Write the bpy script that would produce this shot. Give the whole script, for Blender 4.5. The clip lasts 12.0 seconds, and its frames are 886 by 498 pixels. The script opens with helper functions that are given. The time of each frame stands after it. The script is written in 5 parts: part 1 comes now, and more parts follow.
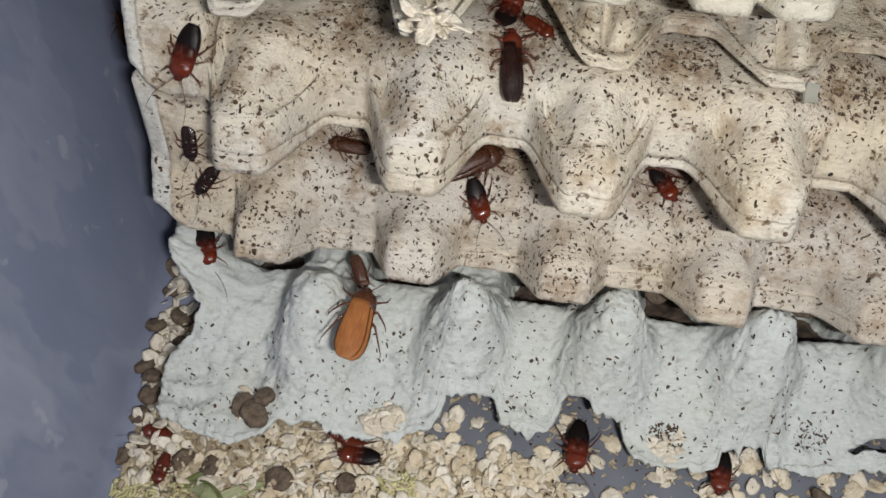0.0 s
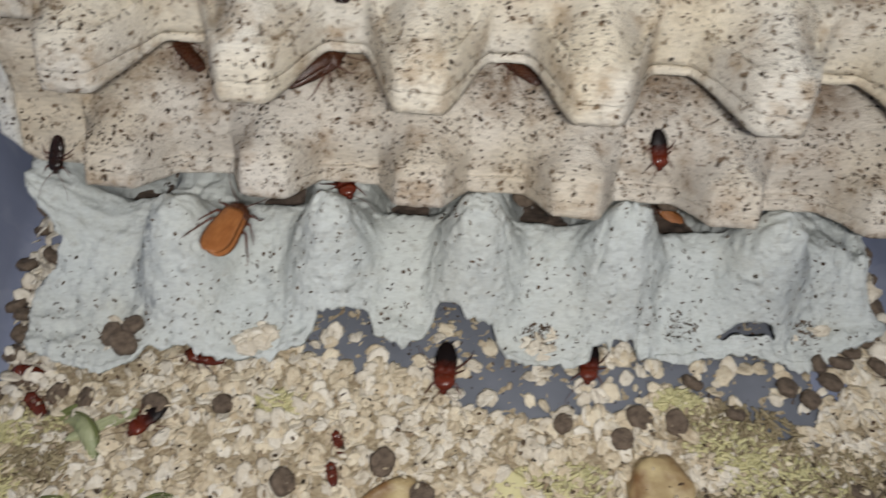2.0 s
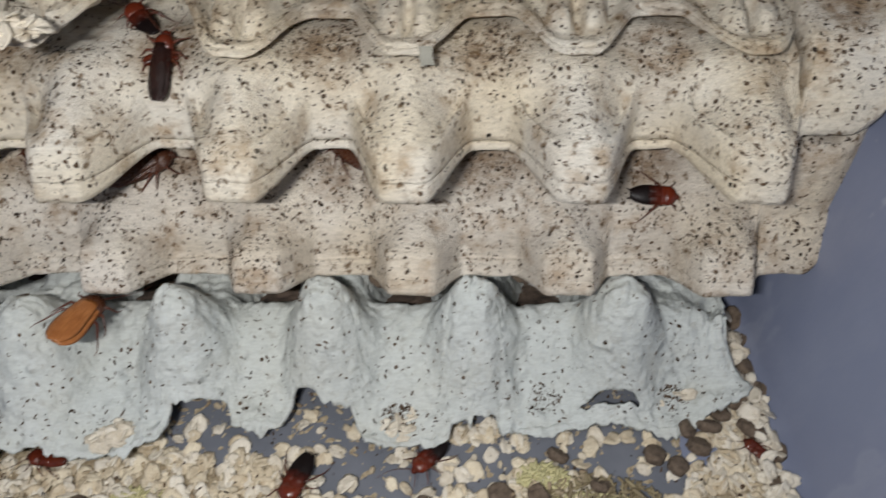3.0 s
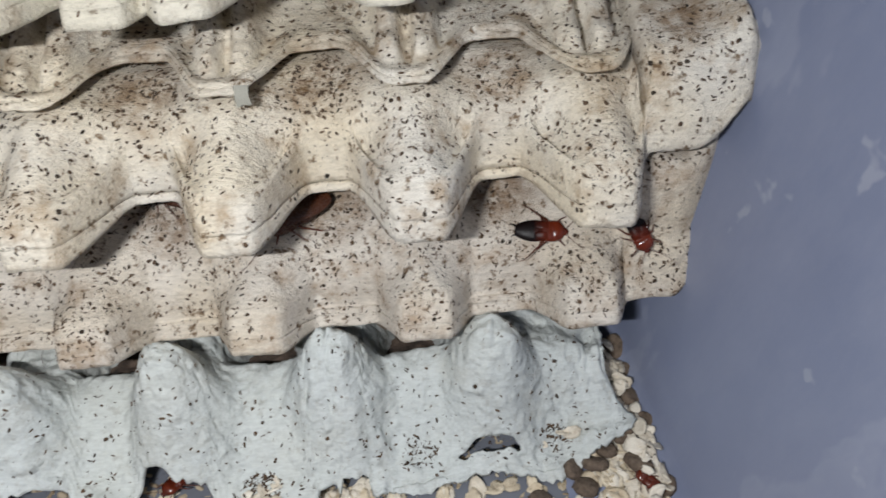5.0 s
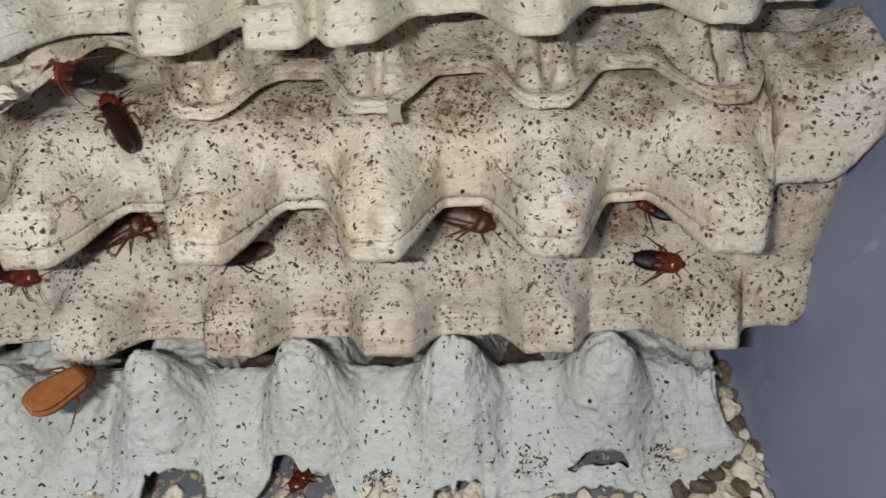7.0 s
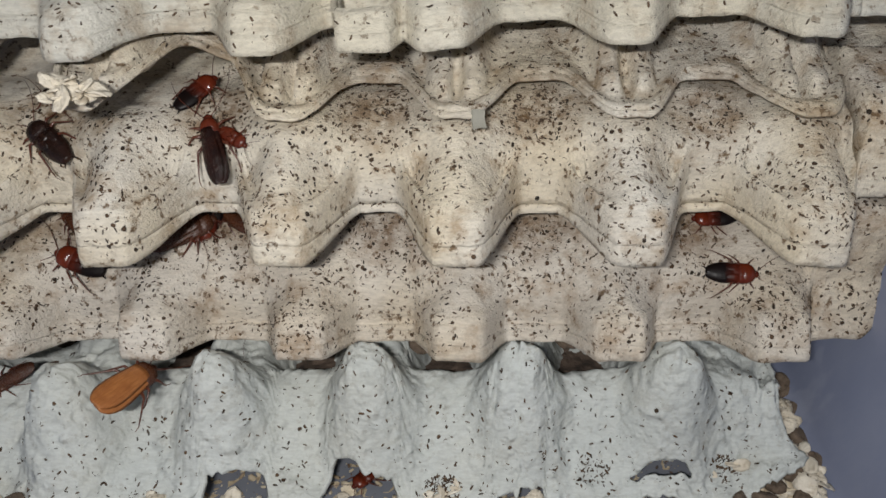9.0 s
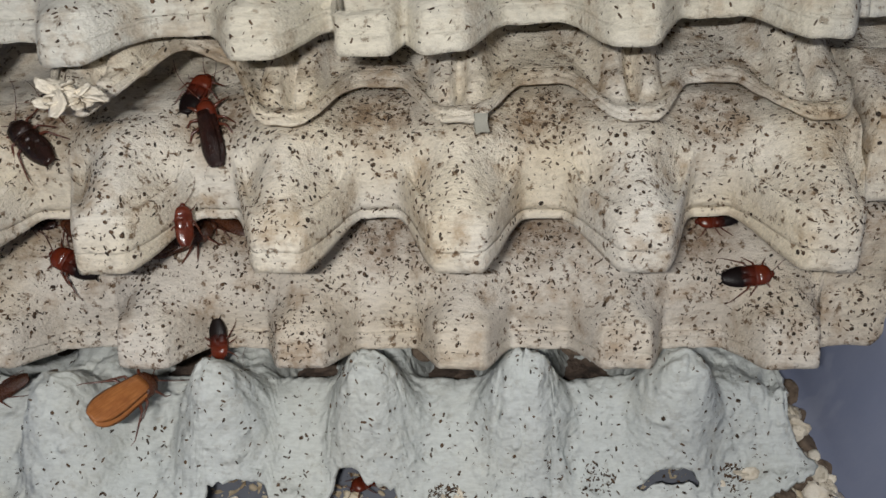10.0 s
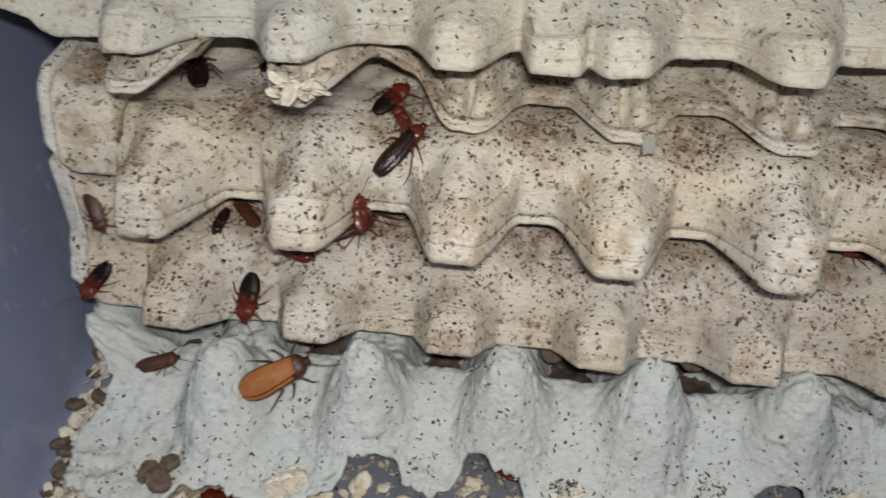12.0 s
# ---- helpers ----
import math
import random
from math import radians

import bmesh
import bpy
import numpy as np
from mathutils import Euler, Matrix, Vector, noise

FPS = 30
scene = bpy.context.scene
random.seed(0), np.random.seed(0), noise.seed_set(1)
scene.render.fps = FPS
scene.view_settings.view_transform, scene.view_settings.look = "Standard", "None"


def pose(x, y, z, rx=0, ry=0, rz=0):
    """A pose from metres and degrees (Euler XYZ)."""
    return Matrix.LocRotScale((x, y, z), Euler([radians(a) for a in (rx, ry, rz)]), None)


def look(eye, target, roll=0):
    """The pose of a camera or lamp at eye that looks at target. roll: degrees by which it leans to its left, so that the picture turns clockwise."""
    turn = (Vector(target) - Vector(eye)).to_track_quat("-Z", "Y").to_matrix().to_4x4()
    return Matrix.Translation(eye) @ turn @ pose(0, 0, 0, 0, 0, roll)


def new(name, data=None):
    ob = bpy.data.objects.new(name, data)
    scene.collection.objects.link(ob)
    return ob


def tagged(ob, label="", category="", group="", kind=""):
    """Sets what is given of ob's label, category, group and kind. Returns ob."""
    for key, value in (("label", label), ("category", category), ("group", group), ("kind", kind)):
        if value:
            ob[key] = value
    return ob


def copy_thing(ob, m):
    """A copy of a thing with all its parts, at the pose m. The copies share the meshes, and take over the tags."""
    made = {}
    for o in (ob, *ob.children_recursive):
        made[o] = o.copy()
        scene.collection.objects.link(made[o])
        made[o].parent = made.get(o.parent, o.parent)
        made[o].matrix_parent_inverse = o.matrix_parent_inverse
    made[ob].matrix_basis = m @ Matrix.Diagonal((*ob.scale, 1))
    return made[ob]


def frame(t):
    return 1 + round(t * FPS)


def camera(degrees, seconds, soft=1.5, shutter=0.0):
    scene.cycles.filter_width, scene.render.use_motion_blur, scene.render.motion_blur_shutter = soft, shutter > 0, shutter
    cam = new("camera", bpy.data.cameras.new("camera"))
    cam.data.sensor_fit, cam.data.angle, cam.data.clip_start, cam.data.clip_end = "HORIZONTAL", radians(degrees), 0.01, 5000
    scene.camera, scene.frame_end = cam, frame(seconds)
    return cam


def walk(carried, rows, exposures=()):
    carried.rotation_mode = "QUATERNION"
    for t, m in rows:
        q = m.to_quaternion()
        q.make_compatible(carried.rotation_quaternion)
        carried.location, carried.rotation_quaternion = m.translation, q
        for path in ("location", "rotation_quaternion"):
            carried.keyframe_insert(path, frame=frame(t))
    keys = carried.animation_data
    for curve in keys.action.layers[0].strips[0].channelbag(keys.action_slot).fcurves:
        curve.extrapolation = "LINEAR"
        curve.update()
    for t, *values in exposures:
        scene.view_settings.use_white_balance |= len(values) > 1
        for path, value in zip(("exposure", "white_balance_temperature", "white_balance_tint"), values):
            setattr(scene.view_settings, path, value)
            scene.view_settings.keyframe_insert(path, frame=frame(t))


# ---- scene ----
cam = camera(57.80, 12.0, soft=1.6, shutter=0.6)
PATH = [
    (0, (-0.04724, -0.12873, 0.26322), (-0.06252, 0.01238, 0.05742), 2.55),
    (0.5, (-0.04706, -0.12910, 0.26224), (-0.06140, 0.00967, 0.05478), 2.48),
    (1, (-0.04487, -0.12954, 0.25873), (-0.05143, 0.00389, 0.04742), 4.58),
    (1.5, (-0.03018, -0.13883, 0.25339), (-0.03571, -0.01053, 0.03889), 3.33),
    (2, (-0.01046, -0.13700, 0.25551), (-0.01570, -0.00629, 0.04247), 1.93),
    (2.5, (0.01815, -0.13707, 0.25830), (0.01332, 0.00129, 0.05013), -0.18),
    (3, (0.04291, -0.13741, 0.25558), (0.03340, 0.01551, 0.05803), -2.62),
    (5, (0.06851, -0.12615, 0.24267), (0.07916, 0.03563, 0.05237), -1.58),
    (5.5, (0.07049, -0.12684, 0.24230), (0.09062, 0.03550, 0.05324), 0.61),
    (6, (0.07011, -0.12752, 0.24328), (0.08555, 0.03644, 0.05520), -0.53),
    (6.5, (0.05979, -0.13086, 0.24686), (0.06835, 0.03529, 0.06025), -0.43),
    (7, (0.05188, -0.13547, 0.25092), (0.04067, 0.03238, 0.06598), -4.16),
    (9, (0.02899, -0.13591, 0.25175), (0.01892, 0.03328, 0.06797), -2.61),
    (9.5, (0.02883, -0.13599, 0.24894), (0.01743, 0.03457, 0.06651), -2.97),
    (10, (0.02921, -0.13358, 0.24934), (0.01793, 0.03689, 0.06681), -3.07),
    (10.5, (0.02798, -0.13620, 0.24999), (0.01706, 0.03534, 0.06845), -2.92),
    (11, (0.01237, -0.14013, 0.25269), (0.00359, 0.03253, 0.07209), -0.68),
    (11.5, (-0.00231, -0.14895, 0.25649), (-0.01324, 0.02576, 0.07801), 1.07),
    (12, (-0.00770, -0.15550, 0.25991), (-0.02839, 0.01981, 0.08289), 0.20),
]
walk(cam, [(t, look(eye, target, roll)) for t, eye, target, roll in PATH],
     exposures=[(0, 0.14, 6500, 10), (1.5, 0.1, 6500, 10), (2.5, -0.02, 6450, 10), (3, 0.03, 6400, 10), (5, 0.24, 6200, 10), (6, 0.2, 6200, 10), (7, -0.01, 6550, 10), (9, -0.1, 6500, 10), (10.5, -0.1, 6500, 10), (11, -0.15, 6500, 10),
                (11.5, -0.17, 6500, 10), (12, -0.06, 6500, 10)])
import collections

# world and light -------------------------------------------------------------
world = bpy.data.worlds.new("room")
scene.world = world
world.use_nodes = True
world.node_tree.nodes["Background"].inputs[0].default_value = (0.90, 0.95, 1.0, 1)
world.node_tree.nodes["Background"].inputs[1].default_value = 0.15


def area_lamp(name, eye, target, sx, sy, watts, colour):
    data = bpy.data.lights.new(name, "AREA")
    data.shape, data.size, data.size_y, data.energy, data.color = "RECTANGLE", sx, sy, watts, colour
    ob = new(name, data)
    ob.matrix_world = look(eye, target)
    return ob


area_lamp("hand_lamp", (0.002, -0.173, 0.298), (0.002, 0.02, 0.08), 0.03, 0.004, 0.75, (1.0, 0.985, 0.96))
area_lamp("ceiling_light", (0.55, -0.35, 1.7), (0.0, 0.0, 0.0), 0.35, 0.35, 2.6, (1.0, 0.97, 0.93))

# materials -------------------------------------------------------------------


class Nodes:
    """A short way to write a node material."""

    def __init__(self, name):
        self.mat = bpy.data.materials.new(name)
        self.mat.use_nodes = True
        self.tree = self.mat.node_tree
        self.bsdf = self.tree.nodes["Principled BSDF"]
        self.coord = self.tree.nodes.new("ShaderNodeTexCoord").outputs["Object"]

    def link(self, a, b):
        self.tree.links.new(a, b)

    def noise(self, scale, detail=4.0, rough=0.55, stretch=None, offset=0.0, ridged=False):
        n = self.tree.nodes.new("ShaderNodeTexNoise")
        if ridged:
            n.noise_type = "RIDGED_MULTIFRACTAL"
        n.inputs["Scale"].default_value, n.inputs["Detail"].default_value, n.inputs["Roughness"].default_value = scale, detail, rough
        m = self.tree.nodes.new("ShaderNodeMapping")
        m.inputs["Scale"].default_value = stretch or (1, 1, 1)
        m.inputs["Location"].default_value = (offset, offset, offset)
        self.link(self.coord, m.inputs["Vector"])
        self.link(m.outputs[0], n.inputs["Vector"])
        return n.outputs["Fac"]

    def ramp(self, fac, *stops):
        r = self.tree.nodes.new("ShaderNodeValToRGB")
        e = r.color_ramp.elements
        while len(e) < len(stops):
            e.new(0.5)
        for el, (p, c) in zip(e, stops):
            el.position = p
            el.color = (*c, 1) if isinstance(c, tuple) else (c, c, c, 1)
        self.link(fac, r.inputs[0])
        return r.outputs[0]

    def mix(self, fac, a, b, mode="MIX"):
        m = self.tree.nodes.new("ShaderNodeMix")
        m.data_type, m.blend_type = "RGBA", mode
        for value, sock in ((fac, m.inputs[0]), (a, m.inputs[6]), (b, m.inputs[7])):
            if hasattr(value, "links"):
                self.link(value, sock)
            elif isinstance(value, tuple):
                sock.default_value = (*value, 1)
            else:
                sock.default_value = value
        return m.outputs[2]

    def maths(self, kind, a, b=0.0):
        m = self.tree.nodes.new("ShaderNodeMath")
        m.operation = kind
        for value, sock in ((a, m.inputs[0]), (b, m.inputs[1])):
            if hasattr(value, "links"):
                self.link(value, sock)
            else:
                sock.default_value = value
        return m.outputs[0]

    def near_spots(self, x0, y0, half_x, half_y):
        """1 at a spot that comes back with every cell along x, falling to 0 round it."""
        parts = self.tree.nodes.new("ShaderNodeSeparateXYZ")
        self.link(self.coord, parts.inputs[0])
        across = self.maths("DIVIDE", self.maths("PINGPONG", self.maths("SUBTRACT", parts.outputs[0], x0), 0.024), half_x)
        along = self.maths("DIVIDE", self.maths("SUBTRACT", parts.outputs[1], y0), half_y)
        reach = self.maths("ADD", self.maths("MULTIPLY", across, across), self.maths("MULTIPLY", along, along))
        return self.ramp(reach, (0.0, 0.85), (1.0, 0.0))

    def island(self):
        return self.tree.nodes.new("ShaderNodeNewGeometry").outputs["Random Per Island"]

    def bump(self, height, strength, distance, after=None):
        b = self.tree.nodes.new("ShaderNodeBump")
        b.inputs["Strength"].default_value, b.inputs["Distance"].default_value = strength, distance
        self.link(height, b.inputs["Height"])
        if after is not None:
            self.link(after, b.inputs["Normal"])
        return b.outputs[0]

    def done(self, colour, rough, normal=None, **more):
        for value, key in ((colour, "Base Color"), (rough, "Roughness")):
            if hasattr(value, "links"):
                self.link(value, self.bsdf.inputs[key])
            else:
                self.bsdf.inputs[key].default_value = (*value, 1) if isinstance(value, tuple) else value
        if normal is not None:
            self.link(normal, self.bsdf.inputs["Normal"])
        for key, value in more.items():
            self.bsdf.inputs[key.replace("_", " ")].default_value = value
        return self.mat


def pulp_material(name, light, dark, stain, amount, offset, grain=((0.8, 1.1, 1.0), (0.75, 1.2, 1.0)), crease=0.75, lump=170, deep=0.0016, spots=None, crumpled=0.0):
    """Moulded paper pulp: cloudy tone, brown stains, flecks, fibres and shallow creases.
    spots: where droppings have stained it, once in each cell: (x of one, y, half width, half depth), in metres."""
    n = Nodes(name)
    base = n.mix(n.ramp(n.noise(45, 5, 0.6, offset=offset), (0.36, 0.0), (0.66, 1.0)), dark, light)
    warm = n.ramp(n.noise(17, 3, 0.5, offset=offset + 11), (0.44, 0.0), (0.64, min(1.0, amount)))
    base = n.mix(warm, base, (light[0] * 0.95, light[1] * 0.87, light[2] * 0.72))
    blot = n.ramp(n.noise(75, 6, 0.72, offset=offset + 3.1), (0.50, 0.0), (0.66, amount))
    base = n.mix(blot, base, stain)
    if spots:
        near = n.near_spots(*spots)
        soiled = n.mix(1.0, near, n.ramp(n.noise(150, 6, 0.75, offset=offset + 4.3), (0.36, 0.10), (0.58, 1.0)), "MULTIPLY")
        base = n.mix(soiled, base, (stain[0] * 0.55, stain[1] * 0.47, stain[2] * 0.38))
    fleck = n.ramp(n.noise(280, 5, 0.7, offset=offset + 7.7), (0.57, 0.0), (0.65, min(1.0, amount * 1.25)))
    base = n.mix(fleck, base, (stain[0] * 0.42, stain[1] * 0.36, stain[2] * 0.30))
    grey = n.ramp(n.noise(900, 4, 0.6, stretch=(0.35, 1.5, 1.0), offset=offset + 1.7), (0.30, 0.86 if crumpled else 0.80), (0.60, 1.0))
    base = n.mix(1.0, base, grey, "MULTIPLY")
    fibre = n.noise(1100, 5, 0.7, stretch=grain[0], offset=offset)
    wrinkle = n.noise(lump, 5, 0.65, stretch=grain[1], offset=offset + 5)
    normal = n.bump(fibre, 0.35 if crumpled else 0.8, 0.0009, n.bump(wrinkle, crease, deep))
    if crumpled:
        # sharp folds, as in wet paper pressed on a screen
        folds = n.noise(190, 3, 0.6, offset=offset + 2, ridged=True)
        fine = n.noise(420, 3, 0.6, offset=offset + 6, ridged=True)
        normal = n.bump(fine, 0.7 * crumpled, 0.0009, n.bump(folds, crumpled, 0.0019, normal))
    return n.done(base, 0.93, normal, Specular_IOR_Level=0.15)


PULP_TAN = pulp_material("tan_pulp", (0.83, 0.785, 0.695), (0.72, 0.665, 0.575), (0.40, 0.28, 0.165), 0.72, 0.0, spots=(0.0, 0.054, 0.015, 0.015))
PULP_BROWN = pulp_material("stained_pulp", (0.79, 0.735, 0.65), (0.68, 0.615, 0.53), (0.38, 0.265, 0.165), 0.72, 2.0, spots=(0.0, 0.046, 0.019, 0.014))
PULP_PALE = pulp_material("pale_grey_green_pulp", (0.625, 0.655, 0.635), (0.57, 0.60, 0.58), (0.52, 0.49, 0.40), 0.20, 5.0, ((1, 1, 1), (1.0, 1.0, 1.0)), 0.5, 200, 0.0016, crumpled=0.75)
PULP_RIM = pulp_material("pale_rim_pulp", (0.80, 0.79, 0.74), (0.72, 0.705, 0.65), (0.45, 0.37, 0.27), 0.35, 9.0)
PULP_GREY = pulp_material("grey_pulp", (0.77, 0.745, 0.665), (0.66, 0.64, 0.565), (0.40, 0.29, 0.18), 0.50, 8.0)


def plastic_material():
    n = Nodes("grey_blue_plastic")
    base = n.mix(n.ramp(n.noise(7, 4), (0.35, 0.0), (0.7, 1.0)), (0.185, 0.212, 0.310), (0.230, 0.256, 0.358))
    # wiped smears with a clear edge, fine dust and small dried splashes
    smear = n.ramp(n.noise(16, 5, 0.55, stretch=(1, 1, 0.55), offset=4), (0.53, 0.0), (0.55, 0.20), (0.62, 0.05), (0.66, 0.34), (0.74, 0.12))
    base = n.mix(smear, base, (0.42, 0.44, 0.52))
    haze = n.ramp(n.noise(34, 6, 0.7, stretch=(1, 1, 0.4), offset=7), (0.46, 0.0), (0.72, 0.22))
    base = n.mix(haze, base, (0.36, 0.38, 0.46))
    spots = n.ramp(n.noise(60, 3, 0.5, offset=9), (0.66, 0.0), (0.69, 0.35))
    base = n.mix(spots, base, (0.47, 0.48, 0.54))
    rough = n.ramp(n.noise(22, 4, offset=2), (0.3, 0.34), (0.7, 0.56))
    normal = n.bump(n.noise(260, 3), 0.12, 0.0006, n.bump(n.noise(14, 2, offset=3), 0.25, 0.004))
    return n.done(base, rough, normal)


def plain(name, a, b, scale, rough, bump=0.0, island=0.0, **more):
    """A material that wavers between two colours, by noise and, in part, from piece to piece."""
    n = Nodes(name)
    fac = n.ramp(n.noise(scale, 4), (0.3, 0.0), (0.7, 1.0))
    if island:
        fac = n.mix(island, fac, n.island())
    normal = n.bump(n.noise(scale * 3, 4), bump, 0.0008) if bump else None
    return n.done(n.mix(fac, a, b), rough, normal, **more)


TUB = plastic_material()
TUB_DUSTY = plain("dusty_grey_plastic", (0.125, 0.135, 0.160), (0.165, 0.175, 0.205), 60, 0.55, bump=0.15)
FRASS = plain("frass", (0.014, 0.010, 0.007), (0.125, 0.074, 0.040), 300, 0.85, island=0.8)
OAT = plain("oat_flake", (0.90, 0.81, 0.63), (0.50, 0.39, 0.25), 420, 0.75, bump=0.8, island=0.5)
OAT_PALE = plain("oat_husk", (0.93, 0.87, 0.75), (0.57, 0.49, 0.37), 420, 0.75, bump=0.8, island=0.5)
PELLET = plain("brown_pellet", (0.090, 0.064, 0.046), (0.215, 0.160, 0.115), 520, 0.95, bump=1.0)
MUSH = plain("squash_shreds", (0.66, 0.60, 0.33), (0.47, 0.44, 0.22), 200, 0.5, bump=0.4, island=0.7)
MUSH_BROWN = plain("brown_shreds", (0.37, 0.31, 0.18), (0.18, 0.135, 0.075), 200, 0.6, bump=0.4, island=0.8)
TABLE = plain("grey_laminate", (0.30, 0.30, 0.29), (0.36, 0.36, 0.35), 30, 0.5, bump=0.1)
CHUNK = plain("vegetable_flesh", (0.58, 0.47, 0.25), (0.20, 0.105, 0.04), 95, 0.45, bump=0.7)
PEEL = plain("green_peel", (0.20, 0.22, 0.08), (0.085, 0.105, 0.03), 120, 0.35, bump=0.3)
FLESH = plain("watery_vegetable_flesh", (0.44, 0.45, 0.27), (0.27, 0.30, 0.15), 150, 0.45, bump=0.6)
CARD = plain("grey_card", (0.33, 0.32, 0.27), (0.26, 0.25, 0.21), 200, 0.9, bump=0.4)
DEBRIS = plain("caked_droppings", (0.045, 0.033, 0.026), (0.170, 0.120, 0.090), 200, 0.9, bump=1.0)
MEAL = plain("feed_meal", (0.62, 0.52, 0.36), (0.27, 0.20, 0.12), 650, 0.95, bump=1.0)
CRUMB = plain("crumb", (0.66, 0.58, 0.43), (0.28, 0.20, 0.12), 500, 0.9, island=0.9)


def shell_material(name, a, b, rough, vein=0.0, rear=None, shine=0.5):
    """Glossy horn, mottled along the body, on a wing with veins; the body's length is the unit.
    rear: the colour that it turns to behind the middle of the body."""
    n = Nodes(name)
    fac = n.ramp(n.noise(5, 4, 0.6), (0.32, 0.0), (0.68, 1.0))
    colour = n.mix(fac, a, b)
    if rear:
        parts = n.tree.nodes.new("ShaderNodeSeparateXYZ")
        n.link(n.coord, parts.inputs[0])
        along = n.maths("ADD", parts.outputs[0], n.maths("MULTIPLY", n.noise(7, 3), 0.16))
        colour = n.mix(n.ramp(n.maths("ADD", along, 0.5), (0.42, 1.0), (0.66, 0.0)), colour, rear)
    lines = n.noise(9, 3, 0.6, stretch=(0.5, 6, 1))
    if vein:
        colour = n.mix(n.ramp(lines, (0.35, vein), (0.6, 0.0)), colour, (a[0] * 0.45, a[1] * 0.38, a[2] * 0.35))
    return n.done(colour, n.ramp(n.noise(30, 3), (0.3, rough * 0.7), (0.7, rough * 1.3)), n.bump(lines, 0.25 + 0.5 * (vein > 0), 0.0003), Specular_IOR_Level=shine)


SHELL_RED = shell_material("red_shell", (0.125, 0.021, 0.008), (0.062, 0.011, 0.006), 0.20)
SHELL_TWO = shell_material("red_to_black_shell", (0.130, 0.020, 0.008), (0.070, 0.012, 0.006), 0.40, rear=(0.007, 0.004, 0.004), shine=0.18)
SHIELD = shell_material("glossy_red_shield", (0.140, 0.022, 0.008), (0.085, 0.014, 0.006), 0.17)
SHELL_DARK = shell_material("black_brown_shell", (0.009, 0.005, 0.004), (0.026, 0.010, 0.007), 0.22, shine=0.35)
SHELL_BROWN = shell_material("brown_shell", (0.095, 0.034, 0.015), (0.045, 0.016, 0.009), 0.28, 0.5)
SHELL_TAN = shell_material("tan_wing", (0.44, 0.175, 0.055), (0.31, 0.110, 0.034), 0.40, 0.5, shine=0.3)
WING_DARK = shell_material("dark_wing", (0.030, 0.010, 0.007), (0.008, 0.004, 0.004), 0.20, 0.5, shine=0.4)
LIMB = plain("red_brown_limb", (0.13, 0.034, 0.015), (0.05, 0.015, 0.009), 8, 0.3)

# mesh helpers ----------------------------------------------------------------


def mesh_object(name, verts, faces, material, parent=None, label="", smooth=True):
    me = bpy.data.meshes.new(name)
    me.from_pydata(verts, [], faces)
    me.materials.append(material)
    if smooth:
        me.shade_smooth()
    ob = new(name, me)
    ob.parent = parent
    return tagged(ob, label)


def knots(points):
    """A smooth-ended curve through a few (x, y) points, as a function."""
    xs, ys = zip(*points)
    return lambda v: float(np.interp(v, xs, ys))


def smooth(a, b, v):
    v = min(max((v - a) / (b - a), 0.0), 1.0)
    return v * v * (3 - 2 * v)


def rough(x, y, scale, seed=0.0):
    return noise.noise((x * scale, y * scale, seed))


MM = 0.001
PITCH = 48.0
LOBES = [PITCH * (k - 2.5) for k in range(6)]


def valley(x, flat=7.5, ramp=11.5, crisp=0.0):
    """0 on a lobe of the tray's edge, 1 in the gap between two, for x in millimetres; crisp: how angular the change is."""
    d = abs(x) - 120 if abs(x) > 120 else abs((x / PITCH) % 1.0 - 0.5) * PITCH
    straight = min(max((d - flat) / ramp, 0.0), 1.0)
    return crisp * straight + (1 - crisp) * smooth(flat, flat + ramp, d)

# egg trays -------------------------------------------------------------------


def shell(name, place, xs, ss, material, thick, label, keep=None, rim=None, rim_name="front_rim"):
    """A moulded pulp tray: place(x, s) gives the millimetres of its upper side for x along the front and s from the front edge back.
    Its pressed rim and its two end flanges are parts."""
    verts = [tuple(c * MM for c in place(x, s)) for s in ss for x in xs]
    n = len(xs)
    pieces = collections.defaultdict(list)
    for j in range(len(ss) - 1):
        for i in range(n - 1):
            x, s = (xs[i] + xs[i + 1]) / 2, (ss[j] + ss[j + 1]) / 2
            if keep is None or keep(x, s):
                which = ("moulded_sheet", 0)
                if rim:
                    which = ("end_rim", 0) if x < -152.5 and place is not place_5 else ("end_flange", x > 0) if abs(x) > 133 else (rim_name, 0) if s < rim else which
                pieces[which].append((j * n + i, j * n + i + 1, (j + 1) * n + i + 1, (j + 1) * n + i))
    root = tagged(new(name), label, "egg tray", "stacked egg trays")
    for (part_name, _), faces in sorted(pieces.items()):
        used = sorted({v for f in faces for v in f})
        index = {v: k for k, v in enumerate(used)}
        ob = mesh_object(part_name, [verts[v] for v in used], [tuple(index[v] for v in f) for f in faces], PULP_RIM if part_name == "end_rim" else material, root)
        solid = ob.modifiers.new("thickness", "SOLIDIFY")
        solid.thickness, solid.offset = thick * MM, -1.0
    return root


def steps(a, b, d):
    return [a + (b - a) * i / round((b - a) / d) for i in range(round((b - a) / d) + 1)]


def back_cells(x, y, high):
    """The cells behind the front row: domes and dips."""
    return high * 0.5 * (math.cos(2 * math.pi * x / PITCH) * math.cos(2 * math.pi * y / PITCH))


